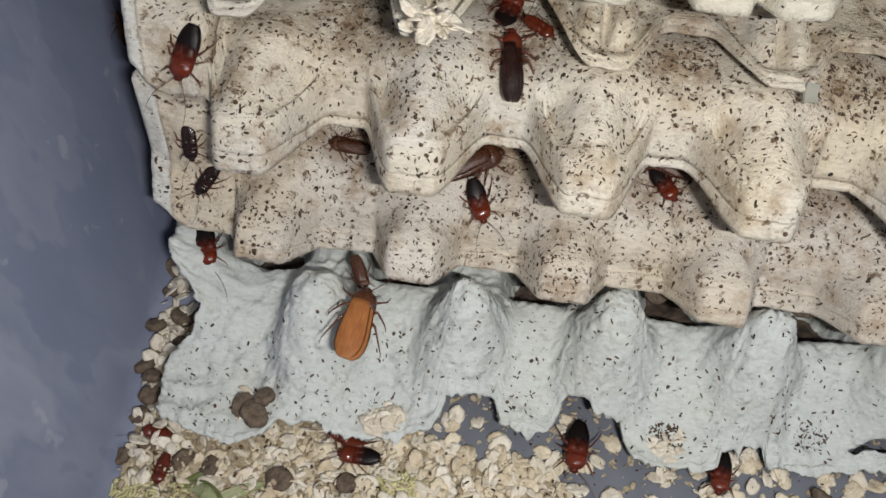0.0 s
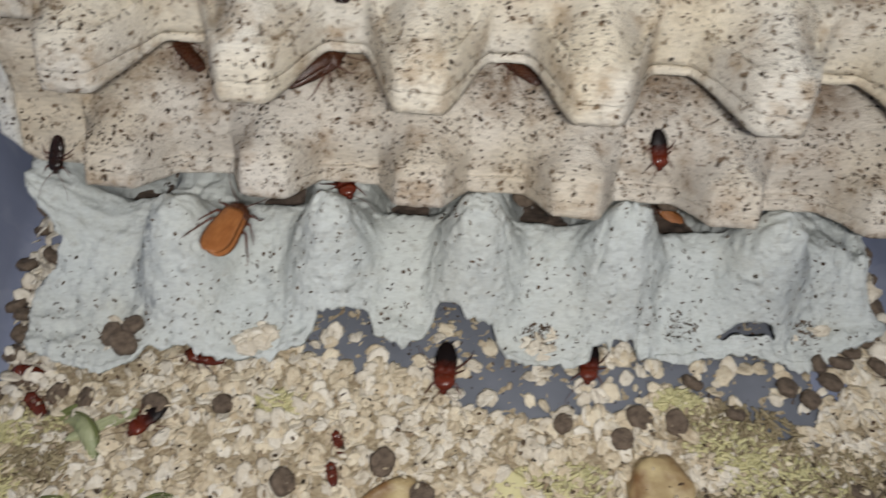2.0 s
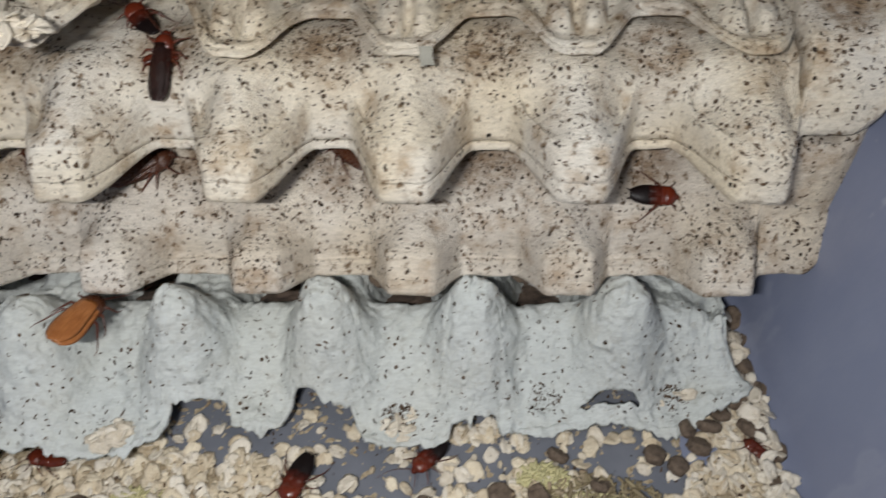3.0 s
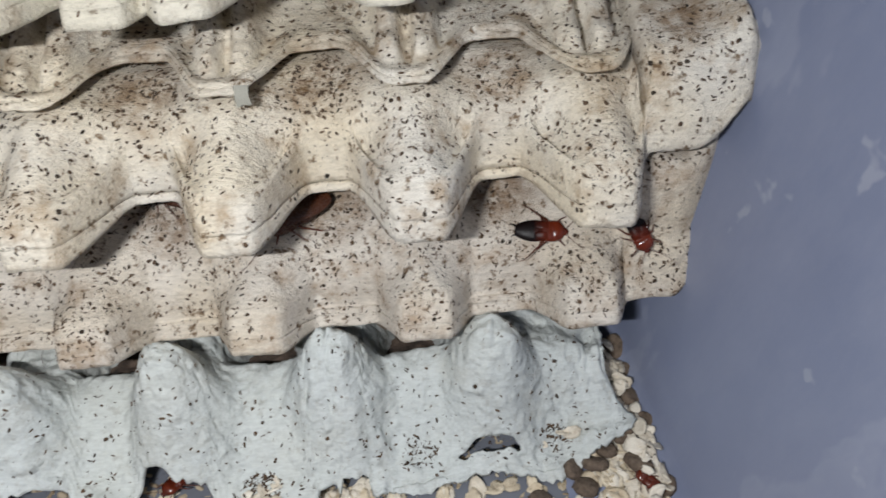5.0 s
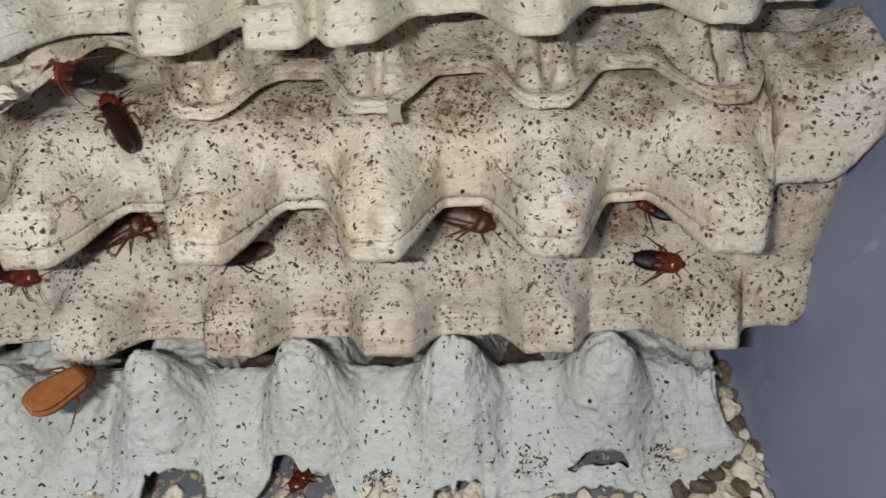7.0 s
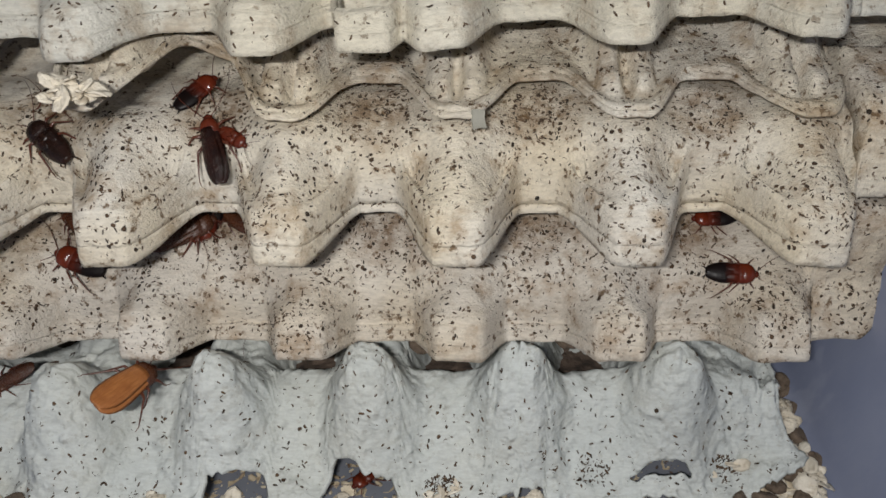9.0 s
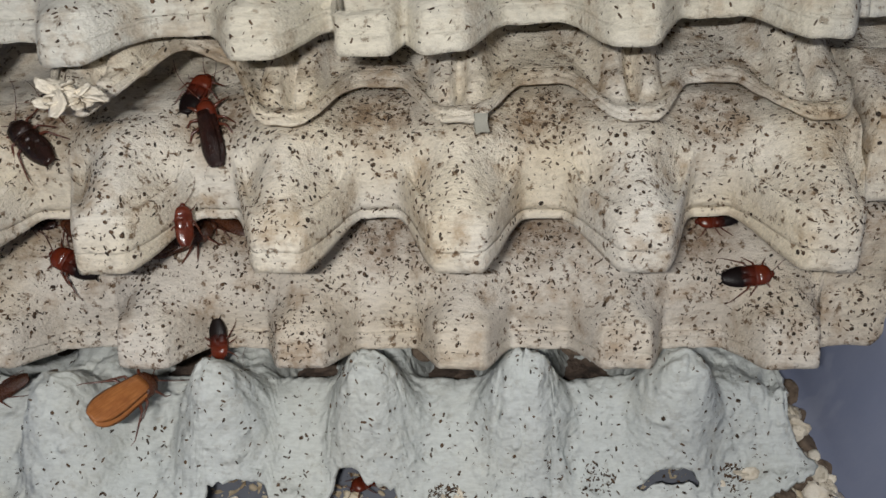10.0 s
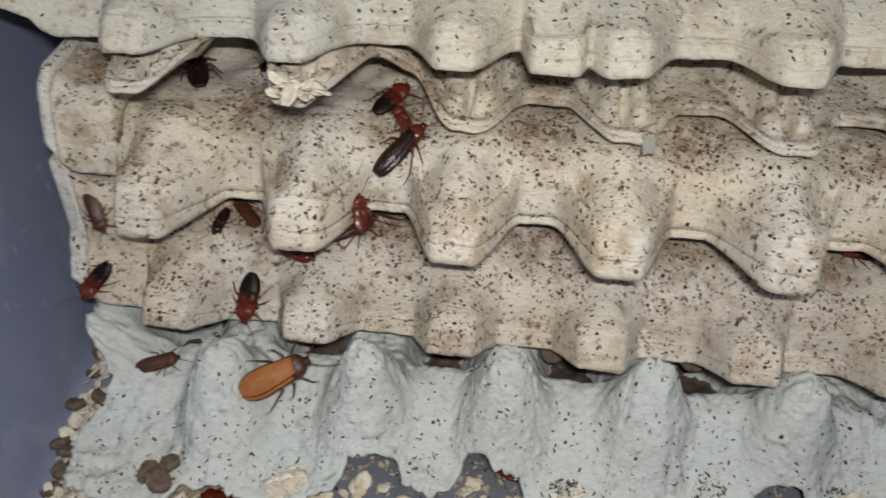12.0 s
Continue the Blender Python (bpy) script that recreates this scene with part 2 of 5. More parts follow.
def domed_tray(y0, z0, lobe, gap, gap_y, flange, seed, flat=7.5, ramp=11.5, yaw=0.0, shift=0.0, tab=None, fluted=6.0, crisp=0.0, fold=5.0, rounding=(0.022, 0.09)):
    """A tray lying with its domes up. lobe, gap, flange: heights over the lobes' tips along y, on a lobe, between two, and at the ends."""
    on, between, end = knots(lobe), knots(gap), knots(flange)
    end_y = flange[0][0]
    gap_z = between(gap_y)

    def place(x, s):
        u = x - shift
        w = valley(u, flat, ramp, crisp)
        if tab is not None:
            w *= smooth(6.5, 10.5, abs(x - tab))
        side = smooth(131, 135, abs(u))
        edge = gap_y * w * (1 - side) + end_y * side
        edge += 0.5 * rough(x, seed, 0.12, seed) + 0.25 * rough(x, seed, 0.5, seed)
        corner = max(abs(u) - 146, 0.0)
        edge += rounding[u > 0] * corner * corner
        y = edge + s
        # the fluting softens away from the edge
        soft = 0.5 - 0.5 * math.cos(2 * math.pi * (u / PITCH + 0.5)) if abs(u) < 120 else smooth(2, 26, abs(u) - 120)
        m = smooth(fluted, fluted + 12, s) * 0.95
        v = w * (1 - m) + soft * m
        far = (1 - v) * on(y) + v * between(y)
        near = gap_z * w + (1 - w) * on(s) + w * (between(gap_y + s) - gap_z)
        k = smooth(4, 15, s)
        z = near * (1 - k) + far * k
        # the flange rises outwards and turns down at its end
        z = z * (1 - side) + (end(y - 0.6 * (edge - end_y)) + 0.4 * max(abs(u) - 149, 0) + 1.6 * smooth(155.5, 156.5, u) - 6 * smooth(160.5, 164, u)) * side
        z -= 1.6 * side * (1 - smooth(4.8, 5.6, s))
        # the pressed rim that follows the whole edge
        z -= 0.85 * (1 - smooth(1.9, 2.5, s)) + 0.8 * max(0.8 - s, 0)
        z += 0.5 * rough(x, y, 0.16, seed + 1) + 1.0 * rough(x, y, 0.05, seed + 2)
        # a crease above the folded lip
        z -= 1.6 * max(w * (1 - side), 0.1) * math.exp(-((s - fold + 0.6) / 0.55) ** 2)
        z -= 0.4 * w * (1 - side) * (1 - smooth(fold - 0.6, fold + 0.6, s))
        # moulded steps across each lobe
        z += 0.7 * (1 - v) * (1 - side) * (smooth(3.8, 4.5, s) + smooth(5.8, 6.5, s) + smooth(8.2, 8.9, s) - 1.5)
        # the outer rim of the end flange stands up
        z += 3.0 * smooth(-152.5, -154, u)
        if y > 62:
            z += smooth(62, 80, y) * (1 - side) * back_cells(x, y - 72, 10)
        return x, y0 + y + yaw * x, z0 + z

    return place


XS = steps(-159, 165, 1.2)
SS = steps(0, 12, 0.6) + steps(13.5, 66, 1.75) + steps(70, 262, 6)

place_2 = domed_tray(2, 55, [(0, 0), (1.5, 2.2), (6, 5), (16, 7), (27, 9.3), (36, 12.3), (50, 16), (80, 20)],
                     [(0, -18), (16, -12.5), (21.6, -9.6), (22.2, -8.4), (24, -2.0), (25.5, 0.3), (31, 4.8), (36, 7.8), (42, 10.4), (50, 13), (80, 16)], 16,
                     [(13, -6), (24, 6), (26, 20), (28, 33), (60, 33), (80, 20)], 11.0, flat=7.0, ramp=8.0, fluted=7.0, crisp=0.85, fold=5.7)
place_3 = domed_tray(6, 93, [(0, 0), (1.5, 3), (5, 7), (13, 10.5), (26, 14), (34, 16.5), (40, 16.5), (46, 14.5), (60, 12), (80, 10)],
                     [(0, -14), (28.5, -8), (31.4, -6.0), (32.0, -4.6), (33.2, 1.0), (34.6, 5), (37, 9), (44, 11.8), (55, 14.0), (60, 13), (70, 9), (80, 8)], 28.5,
                     [(22, 5), (26, 14), (31, 22), (37, 25), (60, 25), (80, 12)], 23.0, flat=6.0, ramp=13.0, fluted=5.0, crisp=0.35, fold=3.1, rounding=(0.022, 0.025))
place_5 = domed_tray(38, 139, [(0, 0), (1.5, 2.5), (6, 5), (16, 7), (27, 9), (36, 11), (50, 14), (80, 16)],
                     [(0, -10), (18, -8), (22, -3), (31, 3), (44, 8), (80, 10)], 20,
                     [(16, -4), (24, 4), (34, 9), (80, 12)], 37.0, flat=4.0, ramp=13.0, yaw=0.035, shift=-3.5, tab=0.5, rounding=(0.0, 0.09))


def lip_lift(x):
    return 1 - smooth(-78, -18, x)


def place_4(x, s):
    """The tray that lies with its cups up, its front lip flared, bent up towards one end."""
    w = valley(x, 3.5, 16)
    lift = lip_lift(x)
    edge = 37 + 24 * w - lift * (14 - 18 * w)
    y = edge + s
    z = 118.5 - 5 * w + lift * (15 + 4 * w)
    drop = (7 + 4 * lift) * (1 - w * 0.7)
    z -= drop * (smooth(0, 17 + 3 * lift, s) - 1.1 * smooth(18, 40, s))
    # moulded ribs in each cup
    d = abs((x / PITCH) % 1.0 - 0.5) * PITCH
    z += 7.0 * (1 - w) * (1 - smooth(3.0, 3.8, abs(d - 5.0))) * smooth(8, 16, s)
    # the lip turns down and out, in pressed layers
    z -= 2.4 * (1 - smooth(0.0, 4.4, s))
    z += 0.4 * math.exp(-((s - 0.9) / 0.8) ** 2) - 0.7 * math.exp(-((s - 2.6) / 0.5) ** 2) - 0.7 * math.exp(-((s - 4.4) / 0.4) ** 2) + 0.45 * rough(x * 0.4, s * 2.5, 0.6, 54.0)
    z += 0.4 * rough(x, y, 0.18, 51.0) + 0.8 * rough(x, y, 0.06, 52.0) + 0.25 * rough(x, y, 0.6, 53.0)
    return x, y, max(z, 104.0)


tray_2 = shell("egg_tray", place_2, XS, SS, PULP_BROWN, 1.9, label="stained tan pulp egg tray with a scalloped front edge", rim=2.3)
tray_3 = shell("egg_tray", place_3, [x for x in XS if x > -157.5], SS, PULP_TAN, 1.9, label="speckled tan pulp egg tray with deep rounded lobes", rim=2.3)
tray_4 = shell("egg_tray", place_4, steps(-148, 160, 1.4), steps(0, 6, 0.6) + steps(7.5, 30, 1.5) + steps(34, 240, 6), PULP_TAN, 1.1, "grey pulp egg tray with a flared wavy lip", rim=5.2, rim_name="flared_lip")
tray_5 = shell("egg_tray", place_5, steps(-181, -160.2, 1.2) + XS, SS, PULP_GREY, 1.9, "pale pulp egg tray on top of the stack", rim=2.3)

# the torn pale tray at the bottom: cups up, posts between them
FRONT = knots([(-150, -43), (-125, -43.5), (-77, -34), (-29, -21.5), (19, -28), (67, -20), (109, -19), (141, -8)])
TEARS = [(-103, 11, 4), (-48, 12, 9), (-7, 14.5, 8), (-14, 7, 3), (47, 5.5, 6), (38, 4, 4), (90, 9, 1)]


def tray_1_front(x):
    y = FRONT(x)
    for cx, half, deep in TEARS:
        y += deep * (1 - smooth(half * 0.68, half, abs(x - cx)))
    return y + 0.012 * max(abs(x) - 128, 0) ** 2


def ragged_edge(x):
    return 2.0 * rough(x, 0, 0.16, 61.0) + 1.1 * rough(x, 0, 0.6, 62.0) + 0.9 * rough(x, 0, 1.4, 59.0)


def tray_1_edge(x):
    return tray_1_front(x) + ragged_edge(x)


def tray_1_height(x, y):
    u = x + 5.0
    post = abs((u / PITCH + 0.5) % 1.0 - 0.5) * PITCH
    post_y = 7.5 - 0.00022 * (x - 90) ** 2 * (x < 90)
    floor_z = 9.0 - 0.055 * x
    cup_y = FRONT(x) + 7
    crest = 27 - 7 * smooth(112, 138, x)
    saddle = crest + (floor_z - crest) * (1 - smooth(cup_y, 14, y)) - 24 * (1 - 0.85 * smooth(84, 104, x)) * smooth(15, 25, y) * smooth(7, 20, post)
    # a buttress climbs from the front edge to each post's top
    f = min(max((y - FRONT(x)) / (post_y - 3 - FRONT(x)), 0.0), 1.0)
    low = floor_z + 2.5
    top = low + (48.5 - low) * (0.45 * f ** 1.7 + 0.55 * smooth(0, 1, f) ** 1.5)
    ragged = 1.2 * rough(x, y, 0.12, 60.0)
    across = smooth(2.0, 19.0, post + ragged)
    behind = smooth(3.0, 17, y - post_y + 0.03 * post * post * f)
    z = saddle + max(top - saddle, 0.0) * (1 - across) * (1 - behind) * (abs(u) < 125)
    steep = smooth(0.05, 0.3, across) * (1 - smooth(0.7, 1.0, across)) * (1 - behind)
    z += steep * (1.3 * rough(x * 1.6, y * 0.5, 0.2, 66.0) + 0.7 * rough(x * 1.6, y * 0.7, 0.5, 67.0))
    z += 13 * (1 - smooth(-147, -124, x)) * smooth(-18, 12, y)
    # the free corner is bent up
    z += 9 * smooth(114, 137, x) * (1 - smooth(4, 20, y))
    # folds and dents, as in crumpled wet paper, most on the posts
    worn = 1.0 + 1.0 * (1 - across) * f
    z += worn * 2.2 * (0.35 - abs(rough(x + 4 * rough(x, y, 0.1, 68.0), y, 0.11, 69.0)))
    z += worn * 1.5 * (0.3 - abs(rough(x, y + 3 * rough(x, y, 0.15, 70.0), 0.3, 71.0))) + worn * 0.7 * (0.3 - abs(rough(x + 2 * rough(x, y, 0.3, 72.0), y, 0.6, 73.0)))
    z += 2.0 * rough(x, y, 0.06, 63.0) + 0.6 * rough(x, y, 0.18, 64.0)
    return z


SLOT_X, SLOT_S, SLOT_HALF = 89.0, 6.5, 9.8


# where the bottom tray ends on both sides, for y from the front to the back
LEFT_END = knots([(-45, -145), (-33, -149), (-22, -150.5), (-16, -147), (-10, -142), (-4, -141), (1, -146), (6, -152), (12, -155), (30, -155)])
RIGHT_END = knots([(-30, 128), (-18, 135), (-10, 138), (-4, 136), (2, 132.5), (7, 128.5), (12, 128), (30, 130)])


def place_1(x, s):
    across = (x - SLOT_X) / SLOT_HALF
    if abs(across) < 1 and abs(s - SLOT_S) < 3:
        # the torn slot: its two edges drawn apart
        wide = 1.15 * math.sqrt(1 - across * across) * (1 + 0.5 * rough(x, 0, 0.5, 9.0))
        s = SLOT_S + math.copysign(wide + abs(s - SLOT_S) * (3 - wide) / 3, s - SLOT_S)
    y = tray_1_front(x) + s + ragged_edge(x) * (1 - smooth(0, 7, s))
    x1 = x
    if x < -126:
        x1 = -126 + (x + 126) / (-147 + 126) * (LEFT_END(y) + 126)
    if x > 110:
        x1 = 110 + (x - 110) / (140 - 110) * (RIGHT_END(y) - 110)
    return x1, y, max(tray_1_height(x, y), 2.6)


def tray_1_keep(x, s):
    return abs(x - SLOT_X) > SLOT_HALF or abs(s - SLOT_S) > 0.45


tray_1 = shell("egg_tray", place_1, steps(-147, 140, 1.0), steps(0, 58, 0.8) + steps(62, 260, 6), PULP_PALE, 1.5,
               "pale grey-green pulp egg tray with a torn front edge", tray_1_keep)


def scrap(name, parent, at, turn, sx, sy, material, label):
    """A small torn scrap of pulp that still hangs on its tray."""
    r = random.Random(name)
    verts, n = [], 9
    for top in (0.0, 0.9):
        for j in range(3):
            for i in range(3):
                x, y = (i / 2 - 0.5) * sx, (j / 2 - 0.5) * sy
                verts.append(((x + r.uniform(-0.5, 0.5)) * MM, (y + r.uniform(-0.5, 0.5)) * MM, (top + 0.05 * x * x / sx) * MM))
    faces = []
    for j in range(2):
        for i in range(2):
            a = j * 3 + i
            faces += [(a, a + 3, a + 4, a + 1), (n + a, n + a + 1, n + a + 4, n + a + 3)]
    ring = [0, 1, 2, 5, 8, 7, 6, 3]
    faces += [(a, b, n + b, n + a) for a, b in zip(ring, ring[1:] + ring[:1])]
    ob = mesh_object(name, verts, faces, material, parent, label, smooth=False)
    ob.matrix_basis = pose(*(c * MM for c in at), *turn)
    return ob


scrap("torn_flap", tray_4, (30, 37.5, 115.5), (52, 0, 8), 3.5, 5.0, CARD, "small grey torn paper flap")
scrap("torn_flap", tray_3, (161, 57.5, 117.5), (40, 25, 20), 6, 4, PULP_TAN, "yellowed torn corner chip")



def torn_strip(x0, x1, wide, seed):
    """A ragged strip of pulp, half torn from the tray's front edge and curled down."""
    xs, rows = steps(x0, x1, 0.8), 6
    verts = []
    for j in range(rows):
        for x in xs:
            f, g = j / (rows - 1), (x - x0) / (x1 - x0)
            reach = wide * (math.sin(math.pi * min(max(g, 0.02), 0.98)) ** 0.5) * (1 + 0.7 * rough(x, 0, 0.35, seed))
            y = tray_1_edge(x) + 1.2 - f * reach
            z = max(tray_1_height(x, tray_1_edge(x) + 1.2), 2.6) + 0.25 - 0.16 * (f * reach) ** 1.6 + 0.5 * rough(x, f * 4, 0.4, seed + 3)
            verts.append((x * MM, y * MM, max(z, 1.6) * MM))
    n = len(xs)
    faces = [(j * n + i + n, j * n + i + n + 1, j * n + i + 1, j * n + i) for j in range(rows - 1) for i in range(n - 1)]
    ob = mesh_object("torn_strip", verts, faces, PULP_PALE, tray_1, "ragged torn strip of pale pulp")
    solid = ob.modifiers.new("thickness", "SOLIDIFY")
    solid.thickness, solid.offset = 0.9 * MM, -1.0


for k, (x0, x1, wide) in enumerate(((58, 76, 3.5), (102, 122, 4.0), (24, 36, 3.0), (-34, -22, 4.5), (-75, -62, 3.0), (-130, -112, 2.5))):
    torn_strip(x0, x1, wide, 80.0 + k)

# tub -------------------------------------------------------------------------
TUB_TURN = 6.5


def tub():
    """A moulded tub with rounded corners, drafted walls and a curved foot."""
    half_x, half_y, cy, r = 155.0, 330.0, 20.0, 38.0
    profile = [(-34, 0.0), (-9, 0.0), (-4, 1.2), (-1, 4.5), (0.8, 9), (10, 50), (25, 118), (34, 170), (46, 262), (50, 266), (58, 266), (60, 262), (60, 250)]

    def outline(grow):
        pts = []
        for cx, sy, a0 in ((1, 1, 0), (-1, 1, 90), (-1, -1, 180), (1, -1, 270)):
            for k in range(9):
                a = radians(a0 + k * 11.25)
                pts.append((cx * (half_x - r) + (r + grow) * math.cos(a), sy * (half_y - r) + (r + grow) * math.sin(a)))
        return pts

    turn = Matrix.Rotation(radians(TUB_TURN), 3, "Z")
    verts, faces = [], []
    for grow, z in profile:
        for x, y in outline(grow):
            v = turn @ Vector((x, y, z))
            verts.append(((v.x - 14.3) * MM, (v.y + cy) * MM, v.z * MM))
    n = 36
    for j in range(len(profile) - 1):
        for i in range(n):
            faces.append((j * n + i, j * n + (i + 1) % n, (j + 1) * n + (i + 1) % n, (j + 1) * n + i))
    foot = [(j * n + i) for j in (0,) for i in range(n)]
    faces = [tuple(reversed(f)) for f in faces]
    root = tagged(new("storage_tub"), "grey-blue plastic storage tub with smeared walls, holding egg trays", "storage tub")
    wall = mesh_object("wall", verts, faces, TUB, root)
    base = mesh_object("base", [verts[i] for i in foot], [tuple(range(n))], TUB_DUSTY, root, smooth=False)
    for ob in (wall, base):
        solid = ob.modifiers.new("thickness", "SOLIDIFY")
        solid.thickness, solid.offset = 0.0025, -1.0
    return root


storage_tub = tub()


def table_top():
    """The plain surface that the tub stands on."""
    bm = bmesh.new()
    bmesh.ops.create_cube(bm, size=1.0, matrix=Matrix.Translation((0, 0.1, -0.0175)) @ Matrix.Diagonal((1.6, 1.4, 0.03, 1)))
    bmesh.ops.bevel(bm, geom=bm.edges[:], offset=0.003, segments=2, affect="EDGES")
    me = bpy.data.meshes.new("floor")
    bm.to_mesh(me)
    bm.free()
    me.materials.append(TABLE)
    return tagged(new("floor", me), "plain grey surface under the plastic tub", "floor", kind="structure")


table_top()


def tub_sides(y):
    """The floor's left and right limits at y, in millimetres."""
    return -167.0 - 0.114 * y, 143.0 - 0.114 * y

# loose stuff -----------------------------------------------------------------


def settle(place, x, s):
    """A place on a tray's upper side and the turn that lays z along its normal."""
    p, px, ps = (Vector(place(*a)) for a in ((x, s), (x + 0.8, s), (x, s + 0.8)))
    normal = (px - p).cross(ps - p)
    normal = normal.normalized() if normal.length > 1e-6 else Vector((0, 0, 1))
    return p, normal.to_track_quat("Z", "Y").to_matrix()


class Heap:
    """Many small pieces gathered into one mesh."""

    def __init__(self):
        self.verts, self.faces = [], []

    def add(self, verts, faces, at, turn, scale):
        n = len(self.verts)
        for v in verts:
            w = turn @ Vector((v[0] * scale[0], v[1] * scale[1], v[2] * scale[2]))
            self.verts.append(((at[0] + w.x) * MM, (at[1] + w.y) * MM, (at[2] + w.z) * MM))
        self.faces.extend(tuple(n + i for i in f) for f in faces)

    def build(self, name, material, smooth_it=True):
        return mesh_object(name, self.verts, self.faces, material, smooth=smooth_it)


def grain_shape():
    verts = [(-1, 0, 0.1), (1, 0, 0.1)]
    for x in (-0.55, 0.55):
        verts += [(x, 0.42 * math.cos(a), 0.1 + 0.42 * math.sin(a)) for a in (radians(k * 72) for k in range(5))]
    faces = [(2 + k, 2 + (k + 1) % 5, 7 + (k + 1) % 5, 7 + k) for k in range(5)]
    faces += [(0, 2 + (k + 1) % 5, 2 + k) for k in range(5)] + [(1, 7 + k, 7 + (k + 1) % 5) for k in range(5)]
    return verts, faces


GRAIN = grain_shape()
rng = random.Random(4)


def frass_on(heap, place, count, x0, x1, s0, s1, small=0.35, big=1.0, clump=0.0, seed=0.0):
    made = 0
    while made < count:
        x, s = rng.uniform(x0, x1), rng.uniform(s0, s1)
        if clump and noise.noise((x * 0.05, s * 0.05, seed)) < rng.uniform(-0.9, 0.4) * clump:
            continue
        at, turn = settle(place, x, s)
        long = small + (big - small) * rng.random() ** 1.7
        turn = turn @ Matrix.Rotation(rng.uniform(0, 6.28), 3, "Z")
        wide = rng.uniform(0.55, 1.0)
        long *= 1.12
        if rng.random() < 0.07:
            long, wide = rng.uniform(0.5, 0.85), rng.uniform(1.2, 2.1)
        heap.add(*GRAIN, at, turn, (long, long * wide, long * rng.uniform(0.35, 0.7)))
        made += 1


def clump_on(heap, cx, cy, radius, count):
    """Droppings gathered in the bottom of a cup of the pale tray."""
    for _ in range(count):
        a, r = rng.uniform(0, 6.28), radius * math.sqrt(rng.random())
        x, y = cx + r * math.cos(a), cy + 0.7 * r * math.sin(a)
        at, turn = settle(lambda u, v: (u, v, max(tray_1_height(u, v), 2.6)), x, y)
        long = 0.4 + 0.9 * rng.random() ** 1.6
        heap.add(*GRAIN, at, turn @ Matrix.Rotation(rng.uniform(0, 6.28), 3, "Z") @ Matrix.Rotation(rng.uniform(-0.5, 0.5), 3, "Y"), (long, long * rng.uniform(0.4, 0.8), long * 0.7))


for place, lots in (
    (place_3, [(5600, -156, 160, 1, 46, 0.18, 0.80, 0.8)] + [(110, gx - 13, gx + 13, 5, 27, 0.25, 0.8, 0.0) for gx in (-96, -48, 0, 48, 96)]),
    (place_2, [(6200, -158, 160, 1, 42, 0.17, 0.76, 0.8)]),
    (place_1, [(1000, -145, 138, 2, 34, 0.3, 0.95, 0.0)]),
    (place_4, [(2900, -145, 145, 1, 44, 0.24, 0.95, 1.0)]),
    (place_5, [(1500, -175, 150, 1, 45, 0.25, 0.9, 0.0)]),
):
    heap = Heap()
    for k, (count, x0, x1, s0, s1, small, big, clump) in enumerate(lots):
        frass_on(heap, place, count, x0, x1, s0, s1, small, big, clump, k * 3.0)
    if place is place_1:
        for cx, cy, radius, count in ((66, -10, 6, 55), (111, -8, 5.5, 65), (18, -18, 6.5, 130), (-76, -26, 7, 60), (52, -11, 4, 12), (-118, -31, 8, 40)):
            clump_on(heap, cx, cy, radius, count)
    tagged(heap.build("frass", FRASS), "dark brown insect droppings scattered over the pulp", "droppings", kind="stuff")


def oat_shape(seed):
    """A rolled flake: a thin ragged oval, bent, with a deep crease along it and a split or bite at its rim."""
    r = random.Random(seed)
    n = 14
    bend, twist, crease = r.uniform(-0.22, 0.30), r.uniform(-0.25, 0.25), r.uniform(0.10, 0.20)
    slim, bite, deep = r.uniform(0.60, 0.80), r.uniform(0, 6.28), r.uniform(0.0, 0.30)
    wob = [1 + r.uniform(-0.13, 0.09) - deep * math.exp(-((((2 * math.pi * k / n) - bite + math.pi) % (2 * math.pi) - math.pi) / 0.45) ** 2) for k in range(n)]
    verts, faces = [], []
    for rad, z in ((0.97, -0.09), (1.0, 0.04), (0.66, 0.10), (0.30, 0.12)):
        for k in range(n):
            a = 2 * math.pi * k / n
            x, y = rad * wob[k] * math.cos(a), slim * rad * wob[k] * math.sin(a)
            dip = crease * math.exp(-(y / 0.11) ** 2) * (z > 0)
            verts.append((x, y, z - dip + bend * x * x + twist * x * y + 0.12 * y * y))
    for j in range(3):
        faces += [(j * n + k, j * n + (k + 1) % n, (j + 1) * n + (k + 1) % n, (j + 1) * n + k) for k in range(n)]
    faces += [tuple(reversed(range(n))), tuple(range(3 * n, 4 * n))]
    return verts, faces


OATS = [oat_shape(k) for k in range(16)]
# bare stretches of the tub's floor: centre, half width, half depth
BARE = [(-7, -24, 19, 12), (-46, -22, 11, 9), (-27, -24, 9, 5), (15, -38, 25, 8), (40, -31, 17, 10), (68, -25, 12, 7), (100, -33, 15, 15), (112, -22, 12, 10), (88, -24, 12, 8)]


def bare(x, y):
    return any(((x - cx) / a) ** 2 + ((y - cy) / b) ** 2 < 1 + 0.35 * rough(x, y, 0.2, 5.0) for cx, cy, a, b in BARE)


def lay(x, y, z, tilt=22):
    turn = Euler((radians(rng.uniform(-tilt, tilt)), radians(rng.uniform(-tilt, tilt)), rng.uniform(0, 6.28))).to_matrix()
    return (x, y, z), turn


